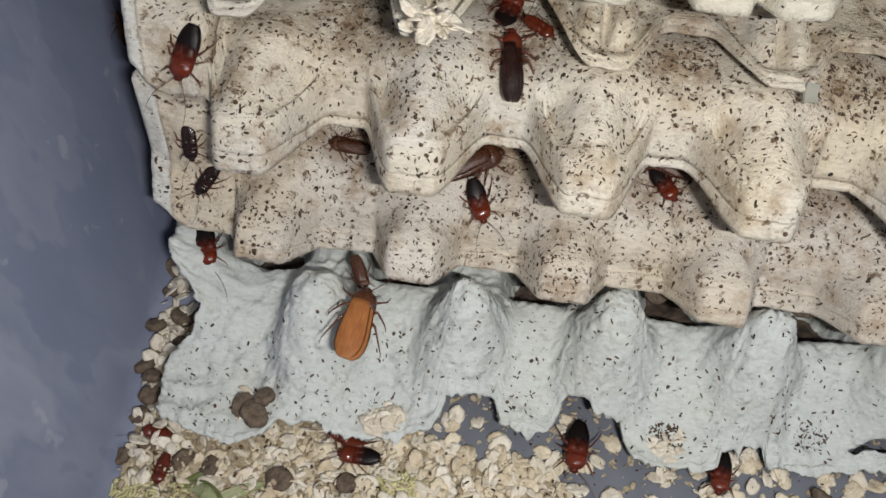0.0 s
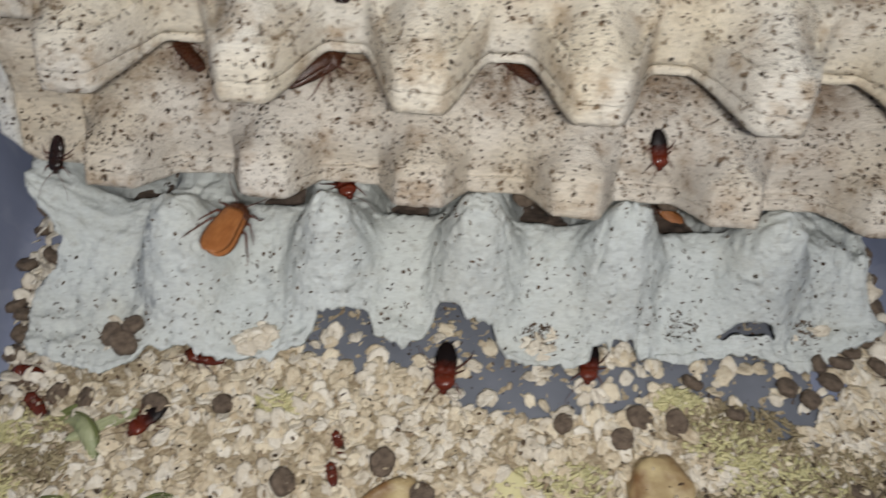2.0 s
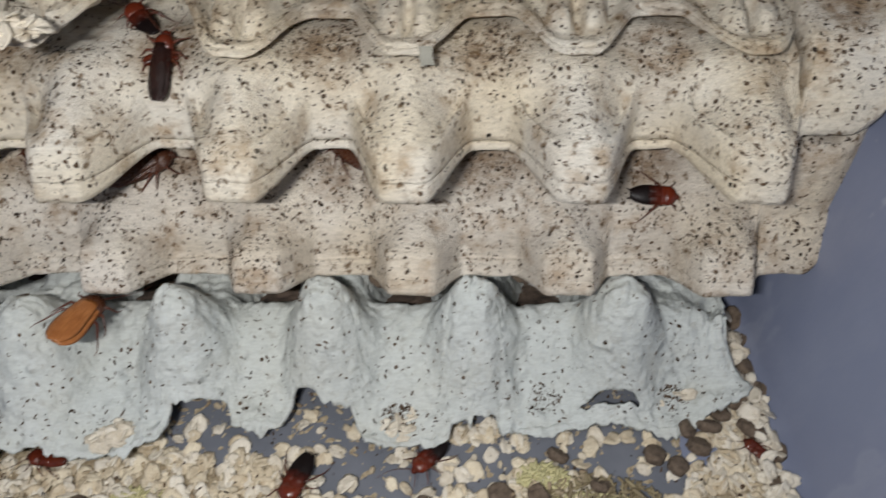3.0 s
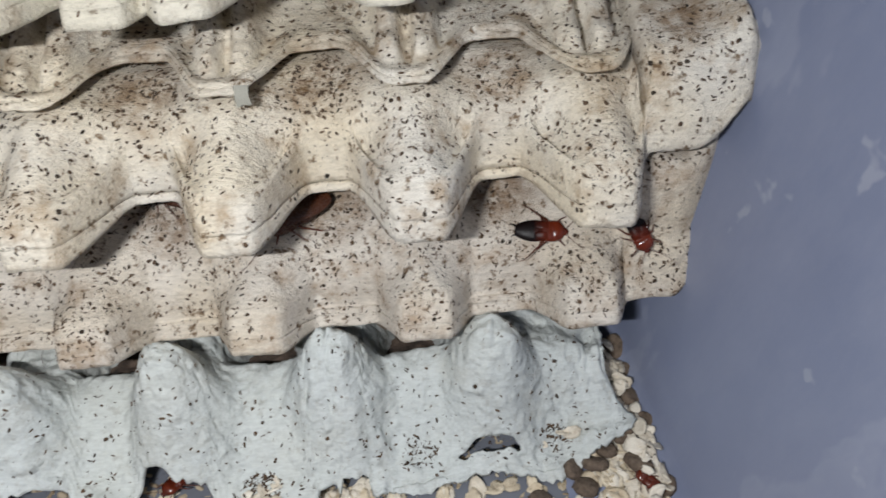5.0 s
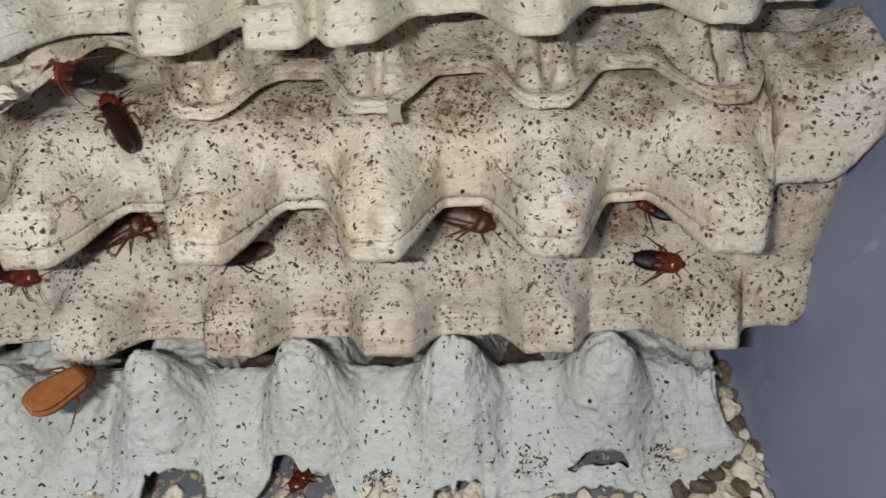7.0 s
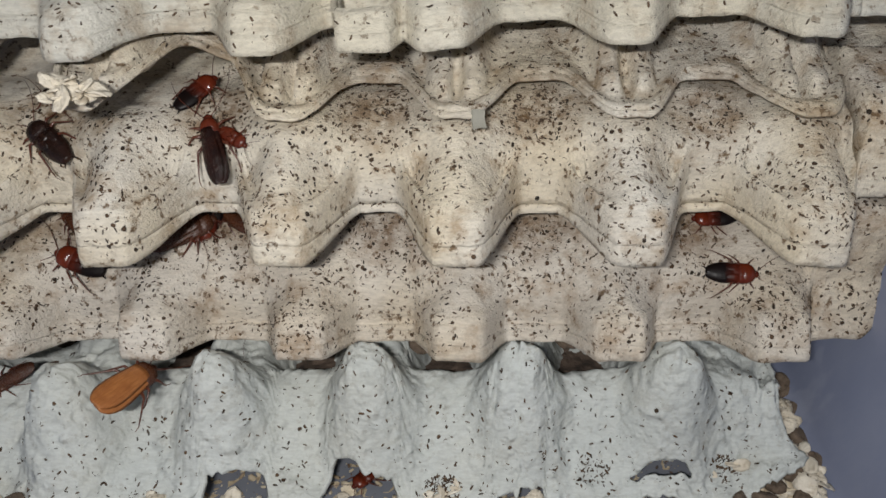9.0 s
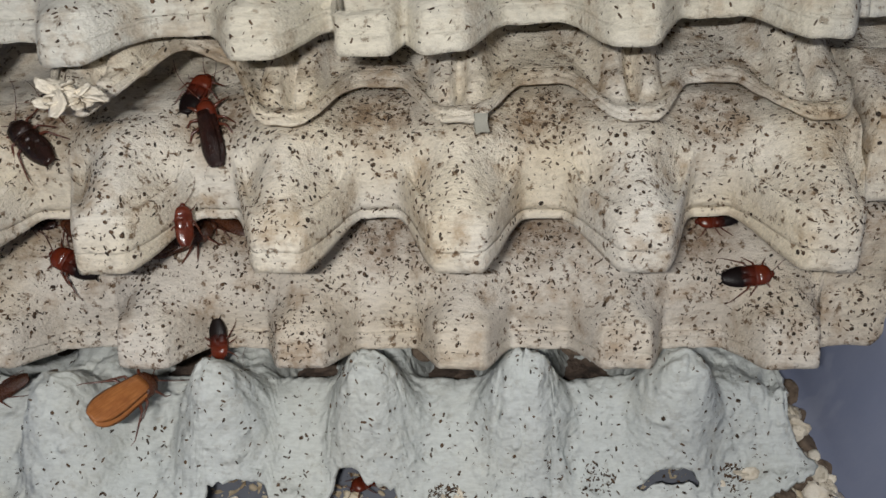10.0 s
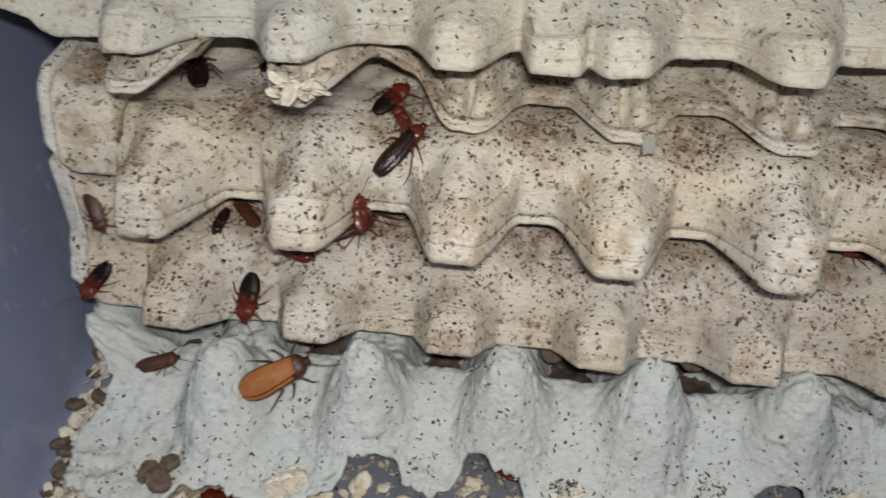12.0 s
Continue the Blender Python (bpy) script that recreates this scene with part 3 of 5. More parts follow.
def scatter_oats():
    dark, pale, crumbs, dirt = Heap(), Heap(), Heap(), Heap()
    for k in range(6200):
        y = rng.uniform(-125, 8)
        lo, hi = tub_sides(y)
        x = rng.uniform(lo + 5, hi - 4)
        if bare(x, y) and rng.random() > 0.15 or -64 < x < 125 and y > tray_1_edge(x) + 1:
            continue
        if -140 < x < 134 and y > tray_1_edge(x) + 7:
            continue
        deep = 1.0 + 6.0 * smooth(-20, -60, y) * (0.6 + 0.4 * rough(x, y, 0.03, 2.0))
        if x > 70:
            deep *= 0.6
        if tray_1_edge(x) < y:
            deep = min(deep, 1.0)
        z = rng.uniform(0.7, max(1.0, deep))
        size = rng.uniform(2.9, 4.4) if rng.random() < 0.66 else rng.uniform(1.2, 3.0)
        (pale if rng.random() < 0.45 else dark).add(*rng.choice(OATS), *lay(x, y, z, 34), (size, size * rng.uniform(0.9, 1.15), size * 0.95))
    # flakes between the pellets along the tub's two walls
    for _ in range(230):
        y = rng.uniform(-60, 26)
        lo, hi = tub_sides(y)
        x = lo + rng.uniform(4, 19) if rng.random() < 0.5 else hi - rng.uniform(3, 10)
        size = rng.uniform(2.0, 4.0)
        pale.add(*rng.choice(OATS), *lay(x, y, rng.uniform(1.5, 7.5), 45), (size, size, size))
    # flakes caught in the tray's cups
    for cx, cy, z, count in ((-76, -28, 13, 30), (18, -19, 7.5, 12), (-118, -31, 14, 7), (111, -9, 5, 3)):
        for _ in range(count):
            a, r = rng.uniform(0, 6.28), 6.5 * math.sqrt(rng.random())
            size = rng.uniform(2.2, 3.8)
            pale.add(*rng.choice(OATS), *lay(cx + r * math.cos(a), cy + 0.8 * r * math.sin(a), z + rng.uniform(0, 2.5), 40), (size, size, size))
    for _ in range(9500):
        y = rng.uniform(-125, 5)
        lo, hi = tub_sides(y)
        x = rng.uniform(lo + 3, hi - 3)
        if bare(x, y) and rng.random() > 0.20:
            continue
        size = 0.35 + 1.5 * rng.random() ** 2
        heap = dirt if rng.random() < (0.6 if bare(x, y) else 0.34 + 0.15 * smooth(20, 100, x)) else crumbs
        size *= 0.6 if heap is dirt else 1.0
        heap.add(*GRAIN, *lay(x, y, 0.4 + (0 if bare(x, y) else rng.uniform(0, 8.0) * smooth(-20, -60, y)), 50), (size, size * rng.uniform(0.6, 1.6), size * 0.7))
    tagged(dark.build("rolled_oats", OAT), "cream rolled oat flakes strewn over the tub floor", "oats", kind="stuff")
    tagged(pale.build("oat_husks", OAT_PALE), "pale oat flakes and husks strewn over the tub floor", "oats", kind="stuff")
    tagged(crumbs.build("crumbs", CRUMB), "small brown crumbs among the oats", "crumbs", kind="stuff")
    tagged(dirt.build("frass", FRASS), "dark insect droppings among the oats", "droppings", kind="stuff")


scatter_oats()


def feed_bed():
    """The fine meal that lies under the flakes, with bare plastic between its patches."""
    xs, ys = steps(-160, 150, 1.6), steps(-128, 6, 1.6)
    verts, cover = [], []
    for y in ys:
        lo, hi = tub_sides(y)
        for x in xs:
            away = min(((x - cx) / a) ** 2 + ((y - cy) / b) ** 2 for cx, cy, a, b in BARE)
            if -64 < x < 125 and y > FRONT(x) - 1:
                away = 0.0
            deep = smooth(0.9, 1.9, away + 0.5 * rough(x, y, 0.2, 5.0)) * (0.7 + 2.6 * smooth(-22, -60, y)) * (0.55 if x > 70 else 1.0)
            verts.append((min(max(x, lo + 3), hi - 3) * MM, y * MM, (deep + 0.7 * rough(x, y, 0.3, 81.0) + 0.5 * rough(x, y, 0.9, 82.0) - 0.25) * MM))
    n = len(xs)
    faces = [(j * n + i, j * n + i + 1, (j + 1) * n + i + 1, (j + 1) * n + i) for j in range(len(ys) - 1) for i in range(n - 1)]
    faces = [f for f in faces if max(verts[v][2] for v in f) > 0 and abs(verts[f[0]][0] - verts[f[1]][0]) > 1e-6]
    return tagged(mesh_object("feed_meal", verts, faces, MEAL), "cream and brown feed meal under the oat flakes", "feed", kind="stuff")


feed_bed()


def shreds(name, spots, count, material, label):
    """Fine shreds of grated vegetable, heaped."""
    heap = Heap()
    for cx, cy, rx, ry, z in spots:
        for _ in range(count):
            a, r = rng.uniform(0, 6.28), math.sqrt(rng.random())
            x, y = cx + rx * r * math.cos(a), cy + ry * r * math.sin(a)
            long, thick = rng.uniform(1.0, 2.8), rng.uniform(0.35, 0.8)
            heap.add(*GRAIN, *lay(x, y, z * (1 - 0.6 * r) + rng.uniform(0, 1.5), 28), (long, thick * 2.0, thick * 1.1))
    return tagged(heap.build(name, material), label, "vegetable", kind="stuff")


shreds("squash_shreds", [(-146, -61, 13, 8, 5), (-153, -80, 12, 9, 6), (-120, -86, 22, 8, 5), (-66, -46, 9, 5, 4.5), (82, -49, 16, 9, 4),
                         (98, -60, 22, 9, 5), (27, -66, 18, 9, 5), (66, -36, 9, 5, 3), (-75, -90, 30, 9, 5)], 260, MUSH,
       "yellow-green grated vegetable shreds among the oats")


shreds("brown_shreds", [(84, -44, 20, 9, 4), (112, -62, 24, 14, 5), (52, -82, 30, 14, 6), (124, -90, 22, 16, 6), (86, -76, 26, 12, 6), (10, -88, 30, 12, 6), (-140, -70, 14, 14, 5), (-45, -88, 24, 10, 6)], 330, MUSH_BROWN,
       "dull brown shredded vegetable mixed with the oats")


def pellet_shape(seed):
    """A pressed pellet: a short thick cylinder with crumbled rims and pitted faces."""
    r = random.Random(seed)
    verts, faces, n = [], [], 16
    rings = ((0.35, -0.42), (0.78, -0.40), (0.97, -0.26), (1.0, 0.0), (0.98, 0.22), (0.84, 0.38), (0.45, 0.40))
    for rad, z in rings:
        for k in range(n):
            a = 2 * math.pi * k / n
            q = rad * (1 + 0.07 * math.sin(2 * a + seed) + 0.05 * math.sin(5 * a + 2 * seed) + r.uniform(-0.07, 0.05))
            verts.append((q * math.cos(a), 0.93 * q * math.sin(a), z + r.uniform(-0.08, 0.06) + 0.10 * math.sin(a + seed)))
    for j in range(len(rings) - 1):
        faces += [(j * n + k, j * n + (k + 1) % n, (j + 1) * n + (k + 1) % n, (j + 1) * n + k) for k in range(n)]
    faces += [tuple(reversed(range(n))), tuple(range((len(rings) - 1) * n, len(rings) * n))]
    return [(x * 4.3, y * 4.3, z * 4.3) for x, y, z in verts], faces


PELLETS = []
for k in range(7):
    vs, fs = pellet_shape(k)
    me = bpy.data.meshes.new("food_pellet")
    me.from_pydata([tuple(c * MM for c in v) for v in vs], [], fs)
    me.materials.append(PELLET)
    me.shade_smooth()
    PELLETS.append(me)


def pellet(x, y, z, tilt=42):
    ob = new("food_pellet", rng.choice(PELLETS))
    at, turn = lay(x, y, z, tilt)
    ob.matrix_world = Matrix.Translation(Vector(at) * MM) @ turn.to_4x4() @ Matrix.Scale(rng.uniform(0.78, 1.1), 4)
    return tagged(ob, "round brown dry food pellet lying among oats", "food pellet", "brown food pellets")


for x, y, z in (
    # heaped along the tub's two walls
    (-164, 15, 3), (-157, 4, 3), (-161, -12, 3), (-163, -18, 5), (-157, -28, 4), (-159, -35, 3), (-152, -45, 3), (-154, -8, 2.5), (-166, 25, 3), (-160, -50, 3),
    (-164, -2, 6), (-158, -22, 7), (-139, -48, 2.5), (-130, -49, 3), (-160, -73, 4), (-156, -95, 4),
    (139, 16, 3), (139, 6, 3), (140.5, -4, 3), (127, -12, 2.5), (133, -9, 5), (138.5, -11, 3), (118, -24, 2.5), (143, -26, 3), (115, -18, 3), (141, -38, 3.5), (136, -18, 4),
    (122, -17, 3.5), (146, -52, 4), (138, 26, 3),
    # loose among the oats
    (-84, -48, 5), (-30, -64, 7), (52, -42, 3.5), (27, -46, 4), (103, -27, 2.5), (71, -28, 2.6), (-17, -73, 7), (64, -43, 4), (110, -31, 2.6), (-106, -50, 5), (46, -50, 4),
    (84, -38, 3), (-60, -72, 6), (120, -62, 4),
):
    pellet(x, y, z)
# in the cups of the pale tray and in the gaps behind its posts
for x, y in ((-121, -32), (-114, -29), (-116, -35), (-24, 24)):
    pellet(x, y, tray_1_height(x, y) + (2.0 if y < 0 else 3.4), 14 if y < 0 else 30)


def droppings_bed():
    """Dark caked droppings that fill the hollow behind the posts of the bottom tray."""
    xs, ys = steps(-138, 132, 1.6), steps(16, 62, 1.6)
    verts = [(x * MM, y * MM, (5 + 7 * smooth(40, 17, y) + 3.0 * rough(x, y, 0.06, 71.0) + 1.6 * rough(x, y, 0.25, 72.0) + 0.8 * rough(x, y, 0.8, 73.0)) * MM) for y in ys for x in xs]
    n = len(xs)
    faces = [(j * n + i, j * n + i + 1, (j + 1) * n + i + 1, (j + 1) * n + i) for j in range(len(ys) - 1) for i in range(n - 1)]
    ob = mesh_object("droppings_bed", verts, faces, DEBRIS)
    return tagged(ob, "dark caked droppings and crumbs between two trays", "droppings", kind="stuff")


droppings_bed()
for x, y, z in ((11, 26, 30), (60, 28, 30)):
    stuck = pellet(x, y, z, 0)
    stuck.matrix_world = pose(x * MM, y * MM, z * MM, 52, 0, 8) @ Matrix.Scale(1.15, 4)


def chunk(name, x, y, z, rx, ry, rz, material, seed, label, category):
    """A soft, uneven lump of vegetable."""
    bm = bmesh.new()
    bmesh.ops.create_icosphere(bm, subdivisions=4, radius=1.0)
    for v in bm.verts:
        q = 1 + 0.16 * noise.noise(v.co * 1.6 + Vector((seed, 0, 0))) + 0.05 * noise.noise(v.co * 5 + Vector((0, seed, 0)))
        flat = min(v.co.z, 0.55)
        v.co = Vector((v.co.x * rx * q, v.co.y * ry * q, flat * rz * q))
    me = bpy.data.meshes.new(name)
    bm.to_mesh(me)
    bm.free()
    for v in me.vertices:
        v.co *= MM
    me.materials.append(material)
    me.shade_smooth()
    ob = new(name, me)
    ob.matrix_world = pose(x * MM, y * MM, z * MM, rng.uniform(-8, 8), rng.uniform(-8, 8), seed * 40)
    return tagged(ob, label, category)


chunk("potato_piece", -27, -80, 2.5, 15, 10, 8, CHUNK, 1.0, "brown-edged pale vegetable piece among the oats", "vegetable")
chunk("potato_piece", 57, -67, 3, 13, 11, 9, CHUNK, 2.3, "brown-skinned vegetable piece half buried in oats", "vegetable")


def cucumber_arc(x, y, z, radius, start, sweep, tilt):
    """A limp curved piece of cucumber: pale watery flesh with a strip of dark green peel round it."""
    root = tagged(new("cucumber_slice"), "limp curved cucumber slice with dark green peel on oats", "vegetable")
    root.matrix_world = pose(x * MM, y * MM, z * MM, *tilt)
    for name, inner, outer, tall, material in (("flesh", radius - 5.0, radius, 2.2, FLESH), ("peel", radius, radius + 0.9, 2.8, PEEL)):
        verts, n = [], 22
        for i in range(n + 1):
            a = radians(start + sweep * i / n)
            lift = 1.4 * math.sin(2.2 * a) + 0.5 * noise.noise((i * 0.5, radius, 0))
            thin = math.sin(math.pi * min(max(i / n, 0.06), 0.94)) ** 0.4
            for r, h in ((inner + (outer - inner) * (1 - thin), -tall / 2), (outer, -tall / 2), (outer, tall / 2), ((inner + outer) / 2, tall / 2 + 0.3), (inner + (outer - inner) * (1 - thin), tall / 2)):
                verts.append((r * math.cos(a) * MM, r * math.sin(a) * MM, (h * thin + lift) * MM))
        faces = [(i * 5 + k, i * 5 + (k + 1) % 5, i * 5 + 5 + (k + 1) % 5, i * 5 + 5 + k) for i in range(n) for k in range(5)]
        faces += [tuple(reversed(range(5))), tuple(range(n * 5, n * 5 + 5))]
        mesh_object(name, verts, faces, material, root)
    return root


cucumber_arc(-131, -66, 3.6, 11.0, -25, 135, (6, -8, 0))
cucumber_arc(-96, -88, 6.0, 9.0, 40, 150, (-8, 6, 30))
chunk("celery_strip", -121, -58, 4.6, 12, 2.0, 2.2, FLESH, 0.8, "pale translucent vegetable strip lying on oats", "vegetable")
chunk("cucumber_slice", -129, -84, 3.5, 6, 3.6, 3, PEEL, 4.4, "translucent green vegetable end lying on oats", "vegetable")
chunk("lettuce_scrap", -133, -54, 3, 4.5, 2.2, 2.0, PEEL, 5.2, "small green leaf scrap beside pellets", "vegetable")
chunk("vegetable_scrap", 9, -70, 3.5, 8, 6, 2, MUSH, 6.0, "greyish soft vegetable scrap on the oats", "vegetable")


def frayed_flake(x, y, z):
    """A burst flake stuck on the lip of a tray."""
    root = tagged(new("oat_cluster"), "frayed pale oat husk cluster stuck on a tray lip", "oats")
    root.location = (x * MM, y * MM, z * MM)
    for k in range(16):
        heap = Heap()
        a, out = k * 2.4, 1.2 + 6.8 * (k / 16) ** 0.7
        turn = Euler((rng.uniform(-0.7, 0.7), rng.uniform(-0.7, 0.7), a + rng.uniform(-0.6, 0.6))).to_matrix()
        heap.add(*OATS[k % 16], (out * math.cos(a), 0.62 * out * math.sin(a), rng.uniform(0.0, 2.6)), turn, (rng.uniform(2.6, 4.2), rng.uniform(2.6, 4.4), 3.0))
        part = heap.build("flake", OAT_PALE)
        part.parent = root
    return root


frayed_flake(-68.5, 22, 136)

# cockroaches -----------------------------------------------------------------
# Unit body: one millimetre long stands for one body length; the head looks along +x.


def blob(rings, sides=14, under=0.55):
    """A closed body from (x, half width, half height, z) rings, flatter below."""
    verts, faces = [], []
    for x, w, h, z in rings:
        for k in range(sides):
            a = 2 * math.pi * k / sides
            c, s = math.cos(a), math.sin(a)
            verts.append((x, w * c, z + h * s * (1 if s > 0 else under)))
    for j in range(len(rings) - 1):
        faces += [(j * sides + k, (j + 1) * sides + k, (j + 1) * sides + (k + 1) % sides, j * sides + (k + 1) % sides) for k in range(sides)]
    faces += [tuple(range(sides)), tuple(reversed(range((len(rings) - 1) * sides, len(rings) * sides)))]
    return verts, faces


def tube(points, radii, sides=5):
    verts, faces = [], []
    for i, p in enumerate(points):
        ahead = (Vector(points[min(i + 1, len(points) - 1)]) - Vector(points[max(i - 1, 0)])).normalized()
        turn = ahead.to_track_quat("Z", "Y").to_matrix()
        for k in range(sides):
            a = 2 * math.pi * k / sides
            v = Vector(p) + turn @ Vector((radii[i] * math.cos(a), radii[i] * math.sin(a), 0))
            verts.append(tuple(v))
    for i in range(len(points) - 1):
        faces += [(i * sides + k, i * sides + (k + 1) % sides, (i + 1) * sides + (k + 1) % sides, (i + 1) * sides + k) for k in range(sides)]
    faces += [tuple(reversed(range(sides))), tuple(range((len(points) - 1) * sides, len(points) * sides))]
    return verts, faces


def abdomen_rings(x0, x1, wide, tall, segments):
    rings = [(x0 - 0.012, 0.03 * wide, 0.02, 0.115)]
    n = segments * 3
    for i in range(n + 1):
        f = i / n
        w = wide * (math.sin(math.pi * (0.10 + 0.60 * f)) ** 0.62)
        step = 0.0008 * ((i % 3) - 1) if segments > 1 else 0.0
        rings.append((x0 + (x1 - x0) * f, w * (0.96 if f < 0.04 else 1.0) - abs(step) * 0.4, tall * (0.75 + 0.25 * math.sin(math.pi * f)) + step, 0.115))
    return rings


def leg_points(side, x, out, back, seed):
    """Hip, knee, ankle and foot, with the thigh raised and the shin bent outwards."""
    r = random.Random(seed)
    j, k = r.uniform(-0.03, 0.03), r.uniform(0.9, 1.1)
    knee = (x + back * 0.30 + j, side * (0.08 + out * 0.52 * k), 0.15)
    ankle = (x + back * 0.95 + j, side * (0.08 + out * 0.92 * k), 0.025)
    mid = tuple((p + q) / 2 for p, q in zip((x, side * 0.08, 0.10), knee))
    return [(x, side * 0.08, 0.10), mid, knee, tuple(0.8 * p + 0.2 * q for p, q in zip(knee, ankle)), ankle,
            (x + back * 1.25, side * (0.08 + out * 1.05 * k), 0.006), (x + back * 1.5, side * (0.08 + out * 1.06 * k), 0.004)]


def antenna_points(side, spread, long):
    return [(0.40 + long * f, side * (0.03 + spread * f + 0.10 * math.sin(3 * f)), 0.10 + 0.07 * math.sin(2.4 * f) - 0.05 * f) for f in (0, 0.12, 0.3, 0.5, 0.7, 0.85, 1.0)]


def cockroach(front, rear, wings, limb, label, seed, wide=0.19, spread=0.35):
    """The thing and its parts: plates, abdomen, head, six legs, two feelers, two tail prongs and, on an adult, wings."""
    root = tagged(new("cockroach"), label, "cockroach")
    mesh_object("abdomen", *blob(abdomen_rings(-0.5, 0.02, wide, 0.085, 7)), rear, root)
    for x0, x1, w in ((-0.04, 0.10, wide * 1.0), (0.08, 0.20, wide * 0.99)):
        rings = [(x0, w * 0.985, 0.084, 0.118), ((x0 + x1) / 2, w, 0.0865, 0.118), (x1 - 0.004, w, 0.0868, 0.118), (x1, w * 0.995, 0.0866, 0.118), (x1 + 0.012, w * 0.9, 0.078, 0.117)]
        mesh_object("thorax_plate", *blob(rings), front, root)
    w = wide * 0.95
    mesh_object("pronotum", *blob([(0.125, w * 0.85, 0.07, 0.125), (0.14, w * 1.02, 0.091, 0.124), (0.24, w * 1.02, 0.099, 0.124), (0.33, w * 0.85, 0.092, 0.122), (0.385, w * 0.52, 0.06, 0.112), (0.405, w * 0.2, 0.02, 0.105)]), SHIELD if front is SHELL_TWO else front, root)
    if not wings:
        # wing pads lie over the front of the abdomen
        for side in (-1, 1):
            pad = [(-0.155, 0.010, 0.004, 0.19), (-0.14, 0.045, 0.012, 0.193), (-0.08, 0.072, 0.016, 0.196), (0.0, 0.080, 0.018, 0.198), (0.09, 0.070, 0.016, 0.199)]
            verts, faces = blob(pad, 10, 0.8)
            mesh_object("wing_pad", [(x, side * (y + 0.098), z - 1.25 * (y + 0.098) ** 2) for x, y, z in verts], faces if side > 0 else [tuple(reversed(f)) for f in faces], front, root)
    head = mesh_object("head", *blob([(0.36, 0.03, 0.03, 0.09), (0.39, 0.075, 0.055, 0.09), (0.43, 0.07, 0.055, 0.085), (0.465, 0.035, 0.03, 0.075)], 10, 1.0), front, root)
    if wings:
        for side in (-1, 1):
            rings = []
            for i in range(15):
                f = (i / 14) ** 1.4
                tail = math.sqrt(max(1 - ((0.34 - min(f, 0.34)) / 0.36) ** 2, 0.0))
                half = {1: 0.165, 2: 0.205, 3: 0.135}[wings] * tail * (1 - 0.28 * max(f - 0.45, 0) / 0.55)
                rings.append((-0.66 + 0.88 * f, half, 0.022 + 0.012 * f, 0.185 + 0.012 * side + 0.028 * math.sin(math.pi * f)))
            verts, faces = blob(rings, 10, 0.6)
            mesh_object("wing", [(x, y + side * 0.030, z - 0.9 * abs(y + side * 0.030) ** 1.8) for x, y, z in verts], faces, {1: SHELL_BROWN, 2: SHELL_TAN, 3: WING_DARK}[wings], root)
    for side in (-1, 1):
        for k, (x, out, back) in enumerate(((0.24, 0.24, 0.14), (0.13, 0.30, -0.14), (0.03, 0.32, -0.36))):
            mesh_object("leg", *tube(leg_points(side, x, out, back, seed * 7 + k + side), (0.022, 0.031, 0.020, 0.017, 0.012, 0.007, 0.004)), limb, root)
        mesh_object("antenna", *tube(antenna_points(side, spread, 0.72), (0.010, 0.008, 0.0065, 0.0055, 0.0045, 0.004, 0.003), 4), limb, head)
        mesh_object("cercus", *tube([(-0.47, side * 0.05, 0.11), (-0.53, side * 0.09, 0.115), (-0.58, side * 0.115, 0.12)], (0.018, 0.013, 0.003), 5), rear, root)
    return root


KINDS = {
    "two_tone": (SHELL_TWO, SHELL_TWO, 0, LIMB, "red-fronted cockroach nymph with a black-brown rear"),
    "dark": (SHELL_DARK, SHELL_DARK, 0, LIMB, "black-brown wingless cockroach on speckled pulp"),
    "brown": (SHELL_BROWN, SHELL_BROWN, 1, LIMB, "dark brown winged cockroach sheltering under a tray edge"),
    "winged": (SHELL_RED, SHELL_DARK, 3, LIMB, "dark red cockroach with long black-brown wings"),
    "tan": (SHELL_BROWN, SHELL_BROWN, 2, LIMB, "orange-tan winged adult cockroach on pale pulp"),
    "red": (SHELL_RED, SHELL_RED, 0, LIMB, "red-brown cockroach nymph among oats and trays"),
}
FIRST = {}


def add_cockroach(kind, long, label=""):
    """A cockroach of that kind, long millimetres from head to tail."""
    if kind not in FIRST:
        front, rear, wings, limb, text = KINDS[kind]
        FIRST[kind] = cockroach(front, rear, wings, limb, text, len(FIRST), wide={"dark": 0.19, "tan": 0.2, "winged": 0.155}.get(kind, 0.205))
        ob = FIRST[kind]
    else:
        ob = copy_thing(FIRST[kind], Matrix.Identity(4))
        for o in (ob, *ob.children_recursive):
            o.animation_data_clear()
            if o is not ob:
                o.matrix_basis = Matrix.Identity(4)
    ob.scale = (long * MM, long * MM, long * MM)
    if label:
        ob["label"] = label
    return ob


def swung(ob, degrees):
    """The pose of a limb turned about its root, in its body's space."""
    root = sum((ob.data.vertices[k].co for k in range(4)), Vector()) / 4
    return Matrix.Translation(root) @ Matrix.Rotation(radians(degrees), 4, "Z") @ Matrix.Translation(-root)


